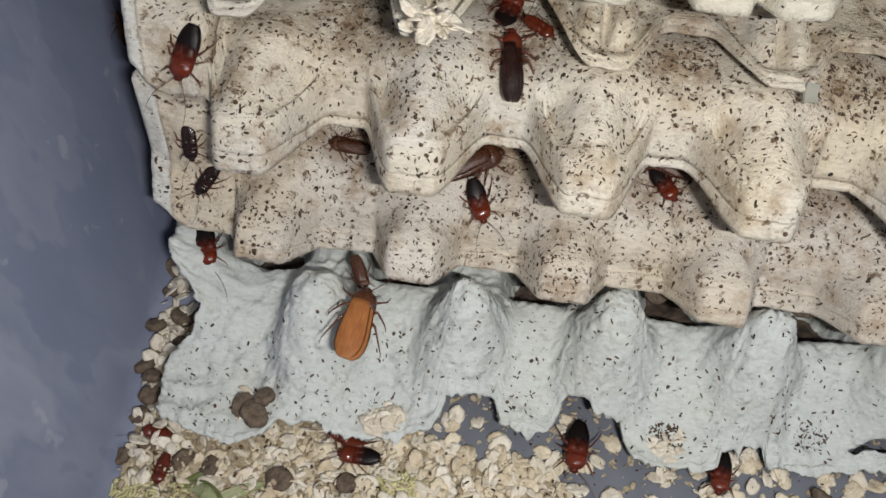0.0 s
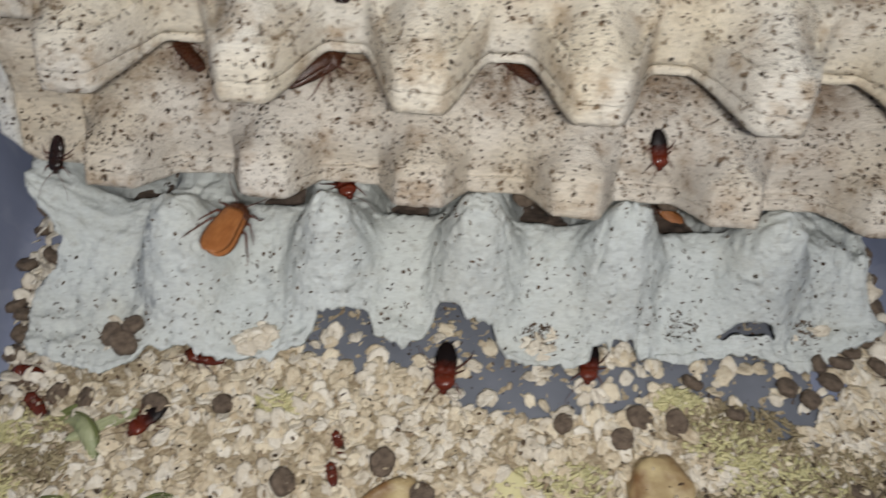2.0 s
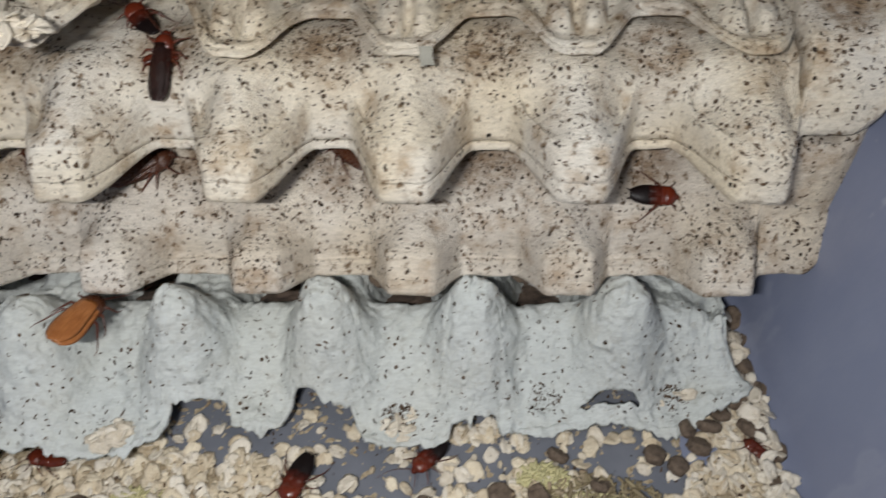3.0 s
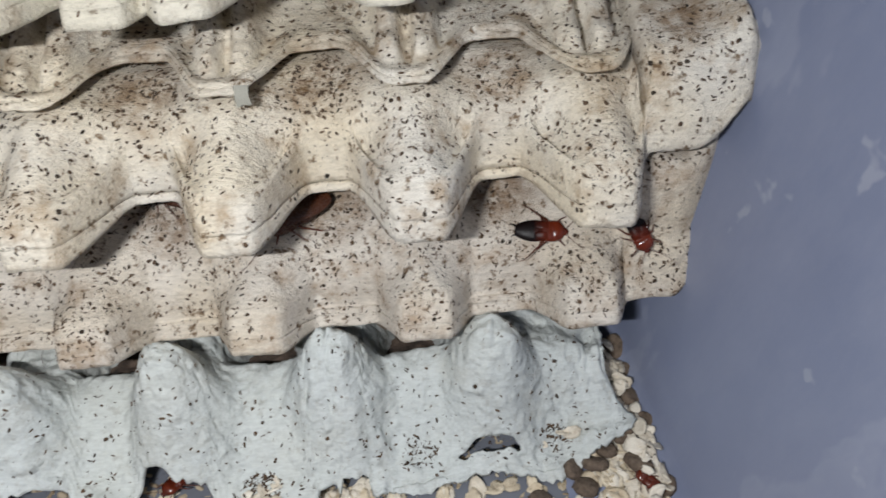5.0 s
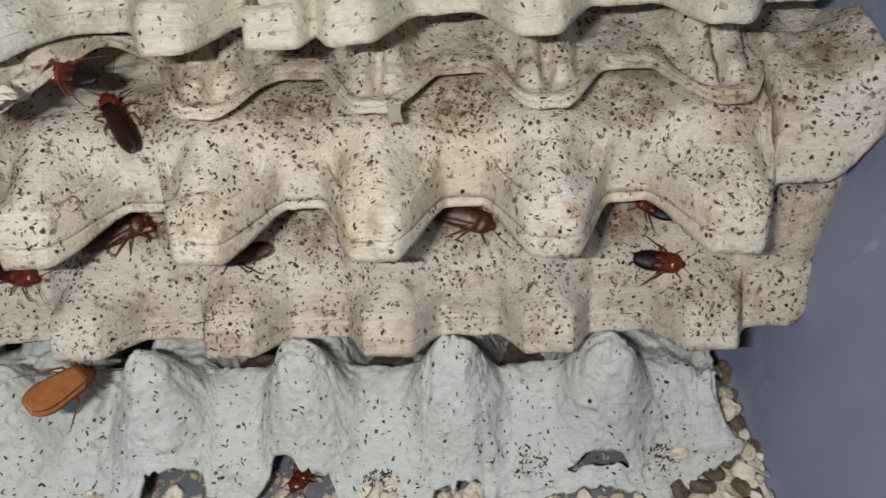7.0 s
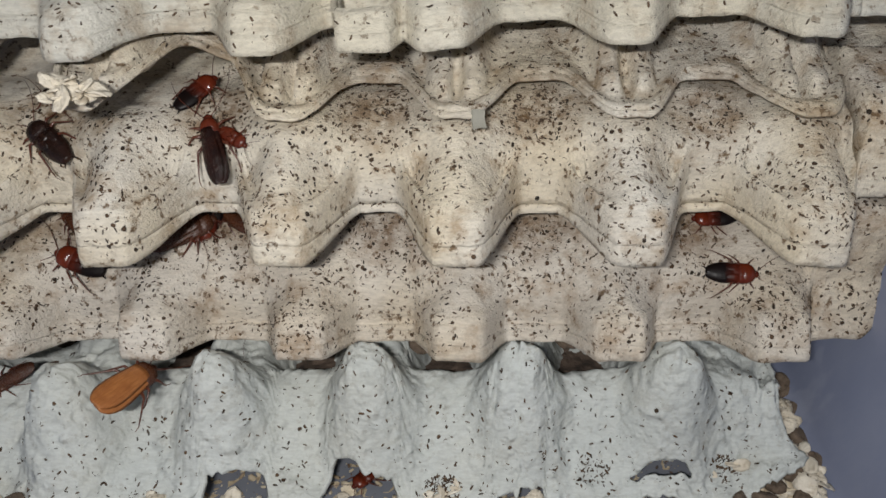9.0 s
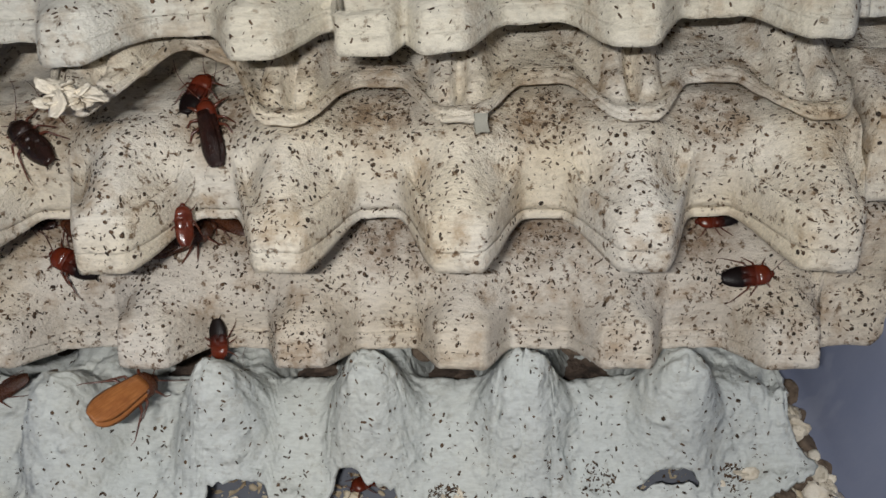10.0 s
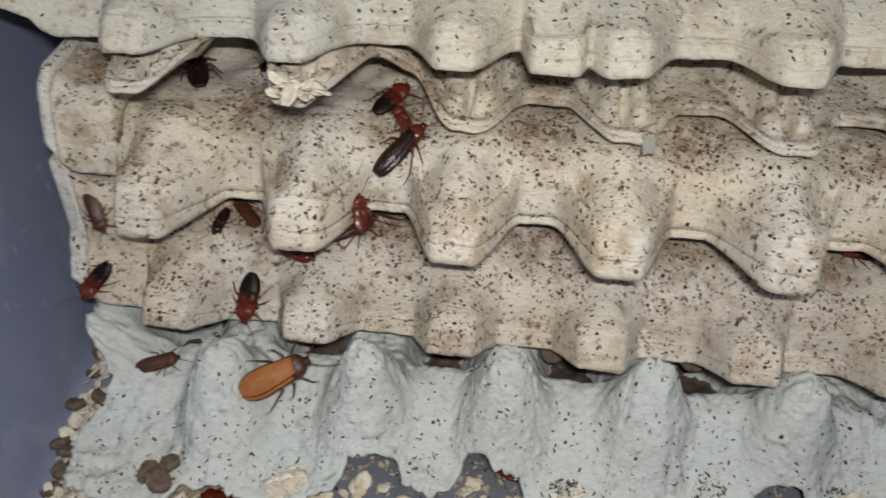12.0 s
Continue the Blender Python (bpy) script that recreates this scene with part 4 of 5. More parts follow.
def leg_steps(ob, rows):
    """(leg, rows) for a cockroach that follows rows: two tripods that swing in turn while it runs."""
    spans = [(a[0], b[0]) for a, b in zip(rows, rows[1:]) if b[0] - a[0] < 1.2 and (b[1].translation - a[1].translation).length > 0.0045]
    if not spans:
        return
    legs = [o for o in ob.children if o.name.startswith("leg")]
    for k, leg in enumerate(legs):
        turn = 1 if (k % 3 + k // 3) % 2 else -1
        times = sorted({round(a + 0.1 * i, 1) for a, b in spans for i in range(int((b - a) / 0.1) + 1)} | {0.0, 12.0})
        swing = [(t, swung(leg, 13 * turn * math.sin(2 * math.pi * 2.8 * t)) if 0 < t < 12 else Matrix.Identity(4)) for t in times]
        yield leg, swing


def feeler_sway(ob, seed):
    """(antenna, rows): both feelers wave slowly."""
    r = random.Random(seed)
    for o in ob.children_recursive:
        if o.name.startswith("antenna"):
            a, b = r.uniform(0, 6.28), r.uniform(0.35, 0.7)
            yield o, [(t / 2, swung(o, 7 * math.sin(a + 2 * math.pi * b * t / 2))) for t in range(25)]


def motions():
    """Where each cockroach is and how it lies, from the clip's start to its end; its legs step and its feelers wave."""
    paths = [
        (add_cockroach("tan", 22.0), [
            (0, pose(-0.08550, -0.00967, 0.04531, 9.6, -7.5, 84.5)),
            (0.5, pose(-0.08382, -0.00792, 0.04647, 13.5, 5.6, 80.4)),
            (1, pose(-0.08171, -0.00728, 0.04579, 16.3, 21.2, 82.4)),
            (1.5, pose(-0.08203, -0.00770, 0.04659, 14.4, 13.8, 81.9)),
            (2, pose(-0.08152, -0.00777, 0.04795, 16.2, 15.1, 79.4)),
            (2.5, pose(-0.07921, -0.00654, 0.04880, 23.1, 23.6, 73.3)),
            (3, pose(-0.07850, -0.00546, 0.04815, 17.5, 18.7, 78.2)),
            (7, pose(-0.07379, -0.00538, 0.04857, 29.5, 20.3, 62.1)),
            (9, pose(-0.07511, -0.00563, 0.04912, 27.8, 21.1, 65.8)),
            (9.5, pose(-0.07558, -0.00607, 0.04988, 25.2, 19.4, 66.6)),
            (10, pose(-0.07521, -0.00574, 0.04833, 28.8, 18.1, 61.1)),
            (10.5, pose(-0.07551, -0.00628, 0.04918, 25.0, 19.1, 66.6)),
            (11, pose(-0.07622, -0.00461, 0.04658, 30.3, 12.7, 50.2)),
            (11.5, pose(-0.07987, -0.00323, 0.03971, 30.5, -16.4, 30.8)),
            (12, pose(-0.07971, -0.00228, 0.03937, 31.0, -14.8, 29.0)),
        ]),
        (add_cockroach("two_tone", 15.5), [
            (0, pose(-0.05376, 0.03086, 0.05942, 11.4, 32.0, -62.1)),
            (0.5, pose(-0.04955, 0.02336, 0.04969, 17.7, 33.4, -60.0)),
            (1, pose(-0.04929, 0.01917, 0.04399, 13.1, 35.1, -67.6)),
            (1.5, pose(-0.04750, 0.01350, 0.04900, 8.0, 20.0, -75.0)),
            (1.8, pose(-0.04950, 0.01350, 0.04550, 2.3, -5.0, -70.0)),
            (2.0, pose(-0.05000, 0.01900, 0.03650, 2.3, -12.0, -66.0)),
            (2.4, pose(-0.05000, 0.03600, 0.03000, 2.3, 0.0, -64.5)),
            (12, pose(-0.05000, 0.03600, 0.03000, 2.3, 0.0, -64.5)),
        ]),
        (add_cockroach("two_tone", 13.5), [
            (0, pose(0.00434, 0.04246, 0.06526, 19.9, 15.8, -48.6)),
            (0.5, pose(0.00399, 0.04108, 0.06457, 22.3, 13.2, -43.3)),
            (1, pose(0.05031, 0.03946, 0.06356, 27.1, 4.3, -14.3)),
            (1.5, pose(0.05321, 0.03456, 0.06180, 27.5, 13.0, -40.0)),
            (2, pose(0.05046, 0.02764, 0.05535, 5.0, 32.1, -82.4)),
            (2.5, pose(0.05145, 0.02045, 0.04521, 15.6, 35.4, -64.7)),
            (2.8, pose(0.05145, 0.06045, 0.05521, 15.6, 35.4, -64.7)),
            (12, pose(0.05145, 0.06045, 0.05521, 15.6, 35.4, -64.7)),
        ]),
        (add_cockroach("two_tone", 16.2), [
            (0, pose(0.09881, 0.07627, 0.07100, 25.7, -10.3, 11.9)),
            (2.2, pose(0.09881, 0.07627, 0.07100, 25.7, -10.3, 11.9)),
            (2.5, pose(0.09881, 0.03627, 0.06210, 25.7, -10.3, 11.9)),
            (3, pose(0.10076, 0.03446, 0.06130, 28.3, -0.6, -5.1)),
            (5, pose(0.10868, 0.02988, 0.06315, 27.7, -3.9, -11.0)),
            (5.5, pose(0.10974, 0.02863, 0.06313, 28.3, -6.1, -9.9)),
            (6, pose(0.11096, 0.02774, 0.06248, 27.8, -4.8, -10.3)),
            (6.5, pose(0.10703, 0.02930, 0.06139, 29.8, -6.4, -11.1)),
            (7, pose(0.10767, 0.02855, 0.06161, 31.5, -3.3, -15.1)),
            (9, pose(0.10819, 0.02818, 0.06178, 29.8, -5.3, -8.7)),
            (9.5, pose(0.10815, 0.02844, 0.06191, 29.7, -5.8, -7.7)),
            (10, pose(0.11055, 0.02843, 0.06256, 26.8, -7.5, 0.6)),
            (10.5, pose(0.11521, 0.02638, 0.06431, 24.1, -8.5, 2.5)),
            (11, pose(0.12001, 0.02489, 0.06468, 25.5, -3.9, 7.7)),
            (11.5, pose(0.12107, 0.02381, 0.06440, 25.0, -6.4, 7.8)),
            (12, pose(0.12107, 0.02381, 0.06440, 25.0, -6.4, 7.8)),
        ]),
        (add_cockroach("brown", 12.6), [
            (0, pose(-0.09917, 0.04226, 0.06532, -24.5, -5.3, 177.2)),
            (0.5, pose(-0.09816, 0.04208, 0.06505, -23.8, -7.3, 168.9)),
            (1, pose(-0.09823, 0.04335, 0.06551, -21.9, -11.6, 160.3)),
            (1.5, pose(-0.10047, 0.04358, 0.06620, -18.5, -15.4, 156.3)),
            (2, pose(-0.10204, 0.04540, 0.06725, -11.3, -21.3, 139.8)),
            (12, pose(-0.10204, 0.04540, 0.06725, -11.3, -21.3, 139.8)),
        ]),
        (add_cockroach("brown", 20.0), [
            (0, pose(-0.05589, 0.04187, 0.06591, 23.8, -9.2, 29.5)),
            (0.5, pose(-0.05702, 0.04173, 0.06629, 24.1, -8.7, 28.7)),
            (1, pose(-0.05776, 0.04131, 0.06645, 24.1, -9.5, 29.8)),
            (1.5, pose(-0.05803, 0.04150, 0.06668, 24.9, -8.5, 28.9)),
            (2, pose(-0.05895, 0.04277, 0.06777, 24.0, -9.3, 33.2)),
            (2.5, pose(-0.06165, 0.04029, 0.06818, 24.8, -8.2, 28.7)),
            (3, pose(-0.06267, 0.04117, 0.06789, 24.5, -8.4, 27.9)),
            (12, pose(-0.06267, 0.04117, 0.06789, 24.5, -8.4, 27.9)),
        ]),
        (add_cockroach("brown", 14.9), [
            (0, pose(0.00421, 0.04821, 0.06789, -23.3, -3.6, 166.1)),
            (0.5, pose(0.00480, 0.04811, 0.06793, -23.3, -3.9, 164.9)),
            (1, pose(0.00642, 0.04752, 0.06804, -23.1, -5.1, 154.4)),
            (1.5, pose(0.00457, 0.04750, 0.06766, -23.3, -6.5, 155.8)),
            (2, pose(0.00434, 0.04805, 0.06784, -21.4, -9.3, 143.9)),
            (2.5, pose(0.00392, 0.04707, 0.06740, -20.8, -10.4, 145.1)),
            (3, pose(0.00116, 0.04788, 0.06744, -19.1, -13.2, 144.0)),
            (5, pose(-0.00326, 0.05135, 0.06850, -17.9, -11.6, 157.2)),
            (5.5, pose(-0.00382, 0.05123, 0.06856, -19.0, -12.1, 158.4)),
            (6, pose(-0.00764, 0.04788, 0.06871, -22.0, 7.8, -144.0)),
            (6.5, pose(-0.01165, 0.04094, 0.06770, -22.1, 15.8, -122.6)),
            (7, pose(-0.02237, 0.03069, 0.06634, -24.0, 4.4, -167.1)),
            (7.2, pose(-0.01881, 0.03319, 0.06635, -24.3, -1.0, -167.6)),
            (8, pose(-0.01881, 0.07319, 0.07635, -24.3, -1.0, -167.6)),
            (12, pose(-0.01881, 0.07319, 0.07635, -24.3, -1.0, -167.6)),
        ]),
        (add_cockroach("brown", 20.0), [
            (0, pose(0.03396, 0.07930, 0.07698, -24.8, 4.8, -151.0)),
            (4.5, pose(0.03396, 0.07930, 0.07698, -24.8, 4.8, -151.0)),
            (5, pose(0.03396, 0.03930, 0.06698, -24.8, 4.8, -151.0)),
            (5.5, pose(0.04051, 0.04549, 0.06764, -21.9, 4.9, -152.2)),
            (6, pose(0.04030, 0.04582, 0.06782, -21.8, 4.8, -153.5)),
            (6.17, pose(0.04140, 0.04570, 0.06744, -6.8, 20.3, -97.2)),
            (6.33, pose(0.04251, 0.04558, 0.06707, 15.1, 15.9, -37.4)),
            (6.5, pose(0.04361, 0.04546, 0.06669, 22.9, -3.9, 16.3)),
            (7, pose(0.04873, 0.04431, 0.06592, 21.9, 6.6, -19.0)),
            (7.2, pose(0.05326, 0.04430, 0.06618, 23.2, 7.2, -28.3)),
            (8, pose(0.05326, 0.08430, 0.07508, 23.2, 7.2, -28.3)),
            (12, pose(0.05326, 0.08430, 0.07508, 23.2, 7.2, -28.3)),
        ]),
        (add_cockroach("two_tone", 14.2), [
            (0, pose(0.13643, 0.06605, 0.07437, 22.8, 40.2, -61.2)),
            (4.5, pose(0.13643, 0.06605, 0.07437, 22.8, 40.2, -61.2)),
            (5, pose(0.13643, 0.02605, 0.06437, 22.8, 40.2, -61.2)),
            (5.5, pose(0.13653, 0.02608, 0.06451, 23.4, 39.7, -60.1)),
            (5.75, pose(0.13168, 0.02713, 0.06436, -12.4, 35.0, -128.4)),
            (6, pose(0.12683, 0.02819, 0.06421, -23.6, 8.2, -178.6)),
            (6.5, pose(0.11361, 0.03641, 0.06773, -20.8, -12.6, 136.9)),
            (7, pose(0.10678, 0.04504, 0.06882, -22.6, -7.8, 143.9)),
            (9, pose(0.10416, 0.04578, 0.06808, -22.9, 4.4, 178.5)),
            (9.5, pose(0.10436, 0.04602, 0.06823, -22.9, 5.5, 180.0)),
            (10, pose(0.10344, 0.04698, 0.06824, -22.1, 7.4, -178.2)),
            (10.5, pose(0.10405, 0.04642, 0.06825, -22.9, 6.0, 177.9)),
            (11, pose(0.10611, 0.04707, 0.06917, -23.8, -0.3, 161.0)),
            (11.5, pose(0.10707, 0.04784, 0.06976, -22.7, 2.6, 168.8)),
            (12, pose(0.10707, 0.04784, 0.06976, -22.7, 2.6, 168.8)),
        ]),
        (add_cockroach("winged", 20.0), [
            (0, pose(-0.04895, 0.04881, 0.10367, -4.8, -26.7, 98.7)),
            (0.5, pose(-0.04804, 0.05089, 0.10436, -1.1, -22.6, 95.3)),
            (1, pose(-0.04855, 0.04922, 0.10377, -3.8, -27.6, 97.7)),
            (3, pose(-0.04833, 0.04956, 0.10388, 0.6, -28.4, 88.3)),
            (7, pose(-0.05352, 0.05124, 0.10528, -14.6, -25.4, 125.7)),
            (9, pose(-0.04684, 0.04325, 0.10186, -8.8, -29.2, 108.3)),
            (9.5, pose(-0.04895, 0.04995, 0.10411, -6.1, -22.7, 112.5)),
            (10, pose(-0.04883, 0.05061, 0.10435, -6.9, -31.3, 107.5)),
            (10.5, pose(-0.04854, 0.05064, 0.10432, -7.8, -22.5, 114.9)),
            (11, pose(-0.04602, 0.04684, 0.10298, -13.3, -25.0, 115.4)),
            (11.5, pose(-0.04373, 0.04555, 0.10283, -15.4, -23.5, 107.8)),
            (12, pose(-0.04264, 0.04414, 0.10244, 10.7, -29.4, 46.1)),
        ]),
        (add_cockroach("two_tone", 16.5), [
            (0, pose(-0.05179, 0.06718, 0.10566, 4.2, -15.5, 74.6)),
            (0.5, pose(-0.05223, 0.06930, 0.10507, 4.3, -9.2, 68.2)),
            (3, pose(-0.05856, 0.06569, 0.10625, -9.3, -11.4, 133.8)),
            (7, pose(-0.05850, 0.04500, 0.12500, -20.0, -8.0, 173.2)),
            (8, pose(-0.06600, 0.06897, 0.10528, -0.8, -13.3, 112.3)),
            (9, pose(-0.05413, 0.05994, 0.10768, 9.9, -11.4, 50.1)),
            (9.5, pose(-0.05528, 0.05927, 0.10764, 7.0, -13.2, 60.4)),
            (10, pose(-0.05481, 0.06236, 0.10737, 6.2, -13.0, 72.1)),
            (10.5, pose(-0.05514, 0.06148, 0.10771, 5.1, -15.3, 78.8)),
            (11, pose(-0.05242, 0.06038, 0.10762, 8.5, -13.3, 54.6)),
            (11.5, pose(-0.05086, 0.06118, 0.10755, 10.4, -14.4, 53.7)),
            (12, pose(-0.04987, 0.06131, 0.10759, 11.0, -14.0, 51.3)),
        ]),
        (add_cockroach("red", 11.0), [
            (0, pose(-0.04211, 0.06000, 0.10710, 13.2, 8.0, -29.8)),
            (0.5, pose(-0.04141, 0.05671, 0.10625, 16.0, 7.8, -37.2)),
            (3, pose(-0.04916, 0.04993, 0.10413, 21.5, -1.2, 9.2)),
            (7, pose(-0.05489, 0.05109, 0.10546, 7.1, 20.9, -62.1)),
            (9, pose(-0.04023, 0.04332, 0.10414, 30.6, 4.5, -38.2)),
            (9.5, pose(-0.04343, 0.05424, 0.10536, 17.8, 9.2, -35.6)),
            (10, pose(-0.04755, 0.04727, 0.10185, 1.1, 26.2, -73.5)),
            (10.5, pose(-0.05167, 0.04030, 0.09834, -24.9, 28.4, -118.3)),
            (10.75, pose(-0.05168, 0.04871, 0.10253, -28.6, 1.2, -176.9)),
            (11, pose(-0.05169, 0.05711, 0.10673, -6.9, -16.0, 122.6)),
            (12, pose(-0.04595, 0.05492, 0.10554, -13.3, -18.4, 124.6)),
        ]),
        (add_cockroach("two_tone", 17.0), [
            (0, pose(-0.13900, 0.03230, 0.10715, -14.3, 43.2, -109.6)),
            (0.5, pose(-0.14106, 0.02785, 0.09610, -4.2, 47.0, -96.6)),
            (1, pose(-0.14333, 0.02795, 0.07943, 19.0, 48.2, -65.0)),
            (1.5, pose(-0.14308, 0.02757, 0.07695, 14.7, 49.6, -70.9)),
            (1.9, pose(-0.13308, 0.07257, 0.07695, 14.7, 49.6, -70.9)),
            (12, pose(-0.13308, 0.07257, 0.07695, 14.7, 49.6, -70.9)),
        ]),
        (add_cockroach("dark", 12.9), [
            (0, pose(-0.14396, 0.02732, 0.07535, 10.6, 50.4, -76.2)),
            (0.5, pose(-0.14348, 0.02699, 0.07285, 19.4, 48.4, -63.6)),
            (1, pose(-0.14261, 0.02515, 0.06137, 16.1, 43.2, -66.1)),
            (1.5, pose(-0.14064, 0.02438, 0.06024, -6.4, 42.4, -97.3)),
            (1.9, pose(-0.14064, 0.06438, 0.07024, -6.4, 42.4, -97.3)),
            (12, pose(-0.14064, 0.06438, 0.07024, -6.4, 42.4, -97.3)),
        ]),
        (add_cockroach("dark", 13.0), [
            (0, pose(-0.14097, 0.02474, 0.06069, -24.2, 34.5, -126.9)),
            (0.5, pose(-0.14044, 0.02376, 0.05952, -26.4, 34.4, -129.6)),
            (1, pose(-0.13774, 0.02361, 0.05912, -14.7, 43.7, -109.7)),
            (1.5, pose(-0.14096, 0.01800, 0.05171, -10.6, 36.5, -104.3)),
            (2, pose(-0.14183, 0.01558, 0.04813, -5.3, 31.8, -93.3)),
            (2.4, pose(-0.14183, 0.05558, 0.05923, -5.3, 31.8, -93.3)),
            (12, pose(-0.14183, 0.05558, 0.05923, -5.3, 31.8, -93.3)),
        ]),
        (add_cockroach("two_tone", 17.1), [
            (0, pose(-0.14403, 0.01544, 0.03462, 5.5, 21.9, -71.2)),
            (0.5, pose(-0.14201, 0.01458, 0.03479, 8.2, 30.9, -62.4)),
            (1, pose(-0.13944, 0.00918, 0.03433, 7.4, 19.3, -47.5)),
            (1.4, pose(-0.13944, 0.04918, 0.04433, 7.4, 19.3, -47.5)),
            (12, pose(-0.13944, 0.04918, 0.04433, 7.4, 19.3, -47.5)),
        ]),
        (add_cockroach("brown", 11.0), [
            (0, pose(-0.19101, 0.08172, 0.06904, 73.3, -41.3, 107.7)),
            (0.5, pose(-0.19085, 0.08311, 0.06761, 71.0, -48.6, 111.0)),
            (1, pose(-0.18877, 0.08439, 0.05757, 71.1, -48.3, 110.8)),
            (1.6, pose(-0.18877, 0.18439, 0.05757, 71.1, -48.3, 110.8)),
            (12, pose(-0.18877, 0.18439, 0.05757, 71.1, -48.3, 110.8)),
        ]),
        (add_cockroach("brown", 11.0), [
            (0, pose(-0.18684, 0.07623, 0.05309, 63.6, -60.9, 119.9)),
            (0.5, pose(-0.18680, 0.07745, 0.05226, 59.4, -64.8, 124.7)),
            (1, pose(-0.18621, 0.07681, 0.04995, 38.6, -73.8, 146.7)),
            (1.6, pose(-0.18621, 0.17681, 0.04995, 38.6, -73.8, 146.7)),
            (12, pose(-0.18621, 0.17681, 0.04995, 38.6, -73.8, 146.7)),
        ]),
        (add_cockroach("two_tone", 18.6), [
            (0, pose(-0.01052, -0.02493, 0.00400, 0.0, -0.0, -94.0)),
            (0.5, pose(-0.01033, -0.02452, 0.00400, 0.0, -0.0, -93.1)),
            (1, pose(-0.01044, -0.02540, 0.00400, 0.0, -0.0, -94.7)),
            (1.5, pose(-0.01151, -0.02560, 0.00400, 0.0, -0.0, -95.1)),
            (2, pose(-0.01256, -0.03090, 0.00400, 0.0, -0.0, -91.5)),
            (2.5, pose(-0.01464, -0.03652, 0.00400, 0.0, -0.0, -107.0)),
            (3, pose(-0.01439, -0.03881, 0.00400, 0.0, -0.0, -111.7)),
            (12, pose(-0.01439, -0.03881, 0.00400, 0.0, -0.0, -111.7)),
        ]),
        (add_cockroach("two_tone", 15.6), [
            (0, pose(0.03717, -0.02652, 0.00400, 0.0, -0.0, -99.7)),
            (0.5, pose(0.03687, -0.02514, 0.00400, 0.0, -0.0, -100.4)),
            (1, pose(0.03847, -0.02479, 0.00400, 0.0, -0.0, -112.6)),
            (1.5, pose(0.03651, -0.02498, 0.00400, 0.0, -0.0, -105.4)),
            (2, pose(0.03571, -0.02519, 0.00400, 0.0, -0.0, -97.1)),
            (2.5, pose(0.03596, -0.02460, 0.00400, 0.0, -0.0, -106.3)),
            (3, pose(0.02836, -0.03057, 0.00400, 0.0, -0.0, -135.4)),
            (12, pose(0.02836, -0.03057, 0.00400, 0.0, -0.0, -135.4)),
        ]),
        (add_cockroach("two_tone", 14.8), [
            (0, pose(-0.08224, -0.03861, 0.00400, 0.0, -0.0, -179.1)),
            (0.5, pose(-0.09137, -0.04173, 0.00400, 0.0, -0.0, -173.0)),
            (1, pose(-0.09471, -0.04077, 0.00400, 0.0, -0.0, -172.4)),
            (1.5, pose(-0.09849, -0.04560, 0.00400, 0.0, -0.0, -137.0)),
            (2, pose(-0.10739, -0.05565, 0.00400, 0.0, -0.0, -131.5)),
            (2.5, pose(-0.11197, -0.05695, 0.00400, 0.0, -0.0, -134.2)),
            (12, pose(-0.11197, -0.05695, 0.00400, 0.0, -0.0, -134.2)),
        ]),
        (add_cockroach("red", 14.6), [
            (0, pose(-0.08793, -0.03257, 0.00400, 0.0, -0.0, 160.3)),
            (0.5, pose(-0.09001, -0.03251, 0.00400, 0.0, -0.0, 167.5)),
            (1, pose(-0.09043, -0.03164, 0.00400, 0.0, -0.0, 166.0)),
            (1.5, pose(-0.09393, -0.03159, 0.00400, 0.0, -0.0, 167.9)),
            (2, pose(-0.09384, -0.03208, 0.00400, 0.0, -0.0, 173.4)),
            (2.5, pose(-0.09659, -0.03090, 0.00400, 0.0, -0.0, 173.6)),
            (3, pose(-0.09912, -0.03249, 0.00400, 0.0, -0.0, 173.5)),
            (12, pose(-0.09912, -0.03249, 0.00400, 0.0, -0.0, 173.5)),
        ]),
        (add_cockroach("red", 11.0), [
            (0, pose(-0.15051, -0.04082, 0.00399, 0.9, -4.4, 175.3)),
            (0.5, pose(-0.14898, -0.04255, 0.00399, 0.3, -4.5, -177.3)),
            (1, pose(-0.15085, -0.04109, 0.00399, 0.8, -4.4, 176.1)),
            (1.5, pose(-0.14927, -0.04290, 0.00400, 0.0, -0.0, 169.4)),
            (2, pose(-0.15085, -0.04190, 0.00399, 0.8, -4.4, 176.7)),
            (12, pose(-0.15085, -0.04190, 0.00399, 0.8, -4.4, 176.7)),
        ]),
        (add_cockroach("red", 11.1), [
            (0, pose(-0.14441, -0.05287, 0.00400, 0.0, -0.0, -90.4)),
            (0.5, pose(-0.14409, -0.05320, 0.00400, 0.0, -0.0, -94.1)),
            (0.75, pose(-0.14382, -0.05269, 0.00400, 0.0, -0.0, -158.1)),
            (1, pose(-0.14356, -0.05217, 0.00400, 0.0, -0.0, 138.0)),
            (1.5, pose(-0.14376, -0.05157, 0.00400, 0.0, -0.0, 137.7)),
            (2, pose(-0.14458, -0.05247, 0.00400, 0.0, -0.0, 138.8)),
            (12, pose(-0.14458, -0.05247, 0.00400, 0.0, -0.0, 138.8)),
        ]),
        (add_cockroach("red", 8.5), [
            (0, pose(-0.04546, -0.05703, 0.00400, 0.0, -0.0, 101.0)),
            (1.5, pose(-0.04546, -0.05703, 0.00400, 0.0, -0.0, 101.0)),
            (2, pose(-0.04502, -0.05747, 0.00400, 0.0, -0.0, 110.3)),
            (2.5, pose(-0.04497, -0.05728, 0.00400, 0.0, -0.0, 106.0)),
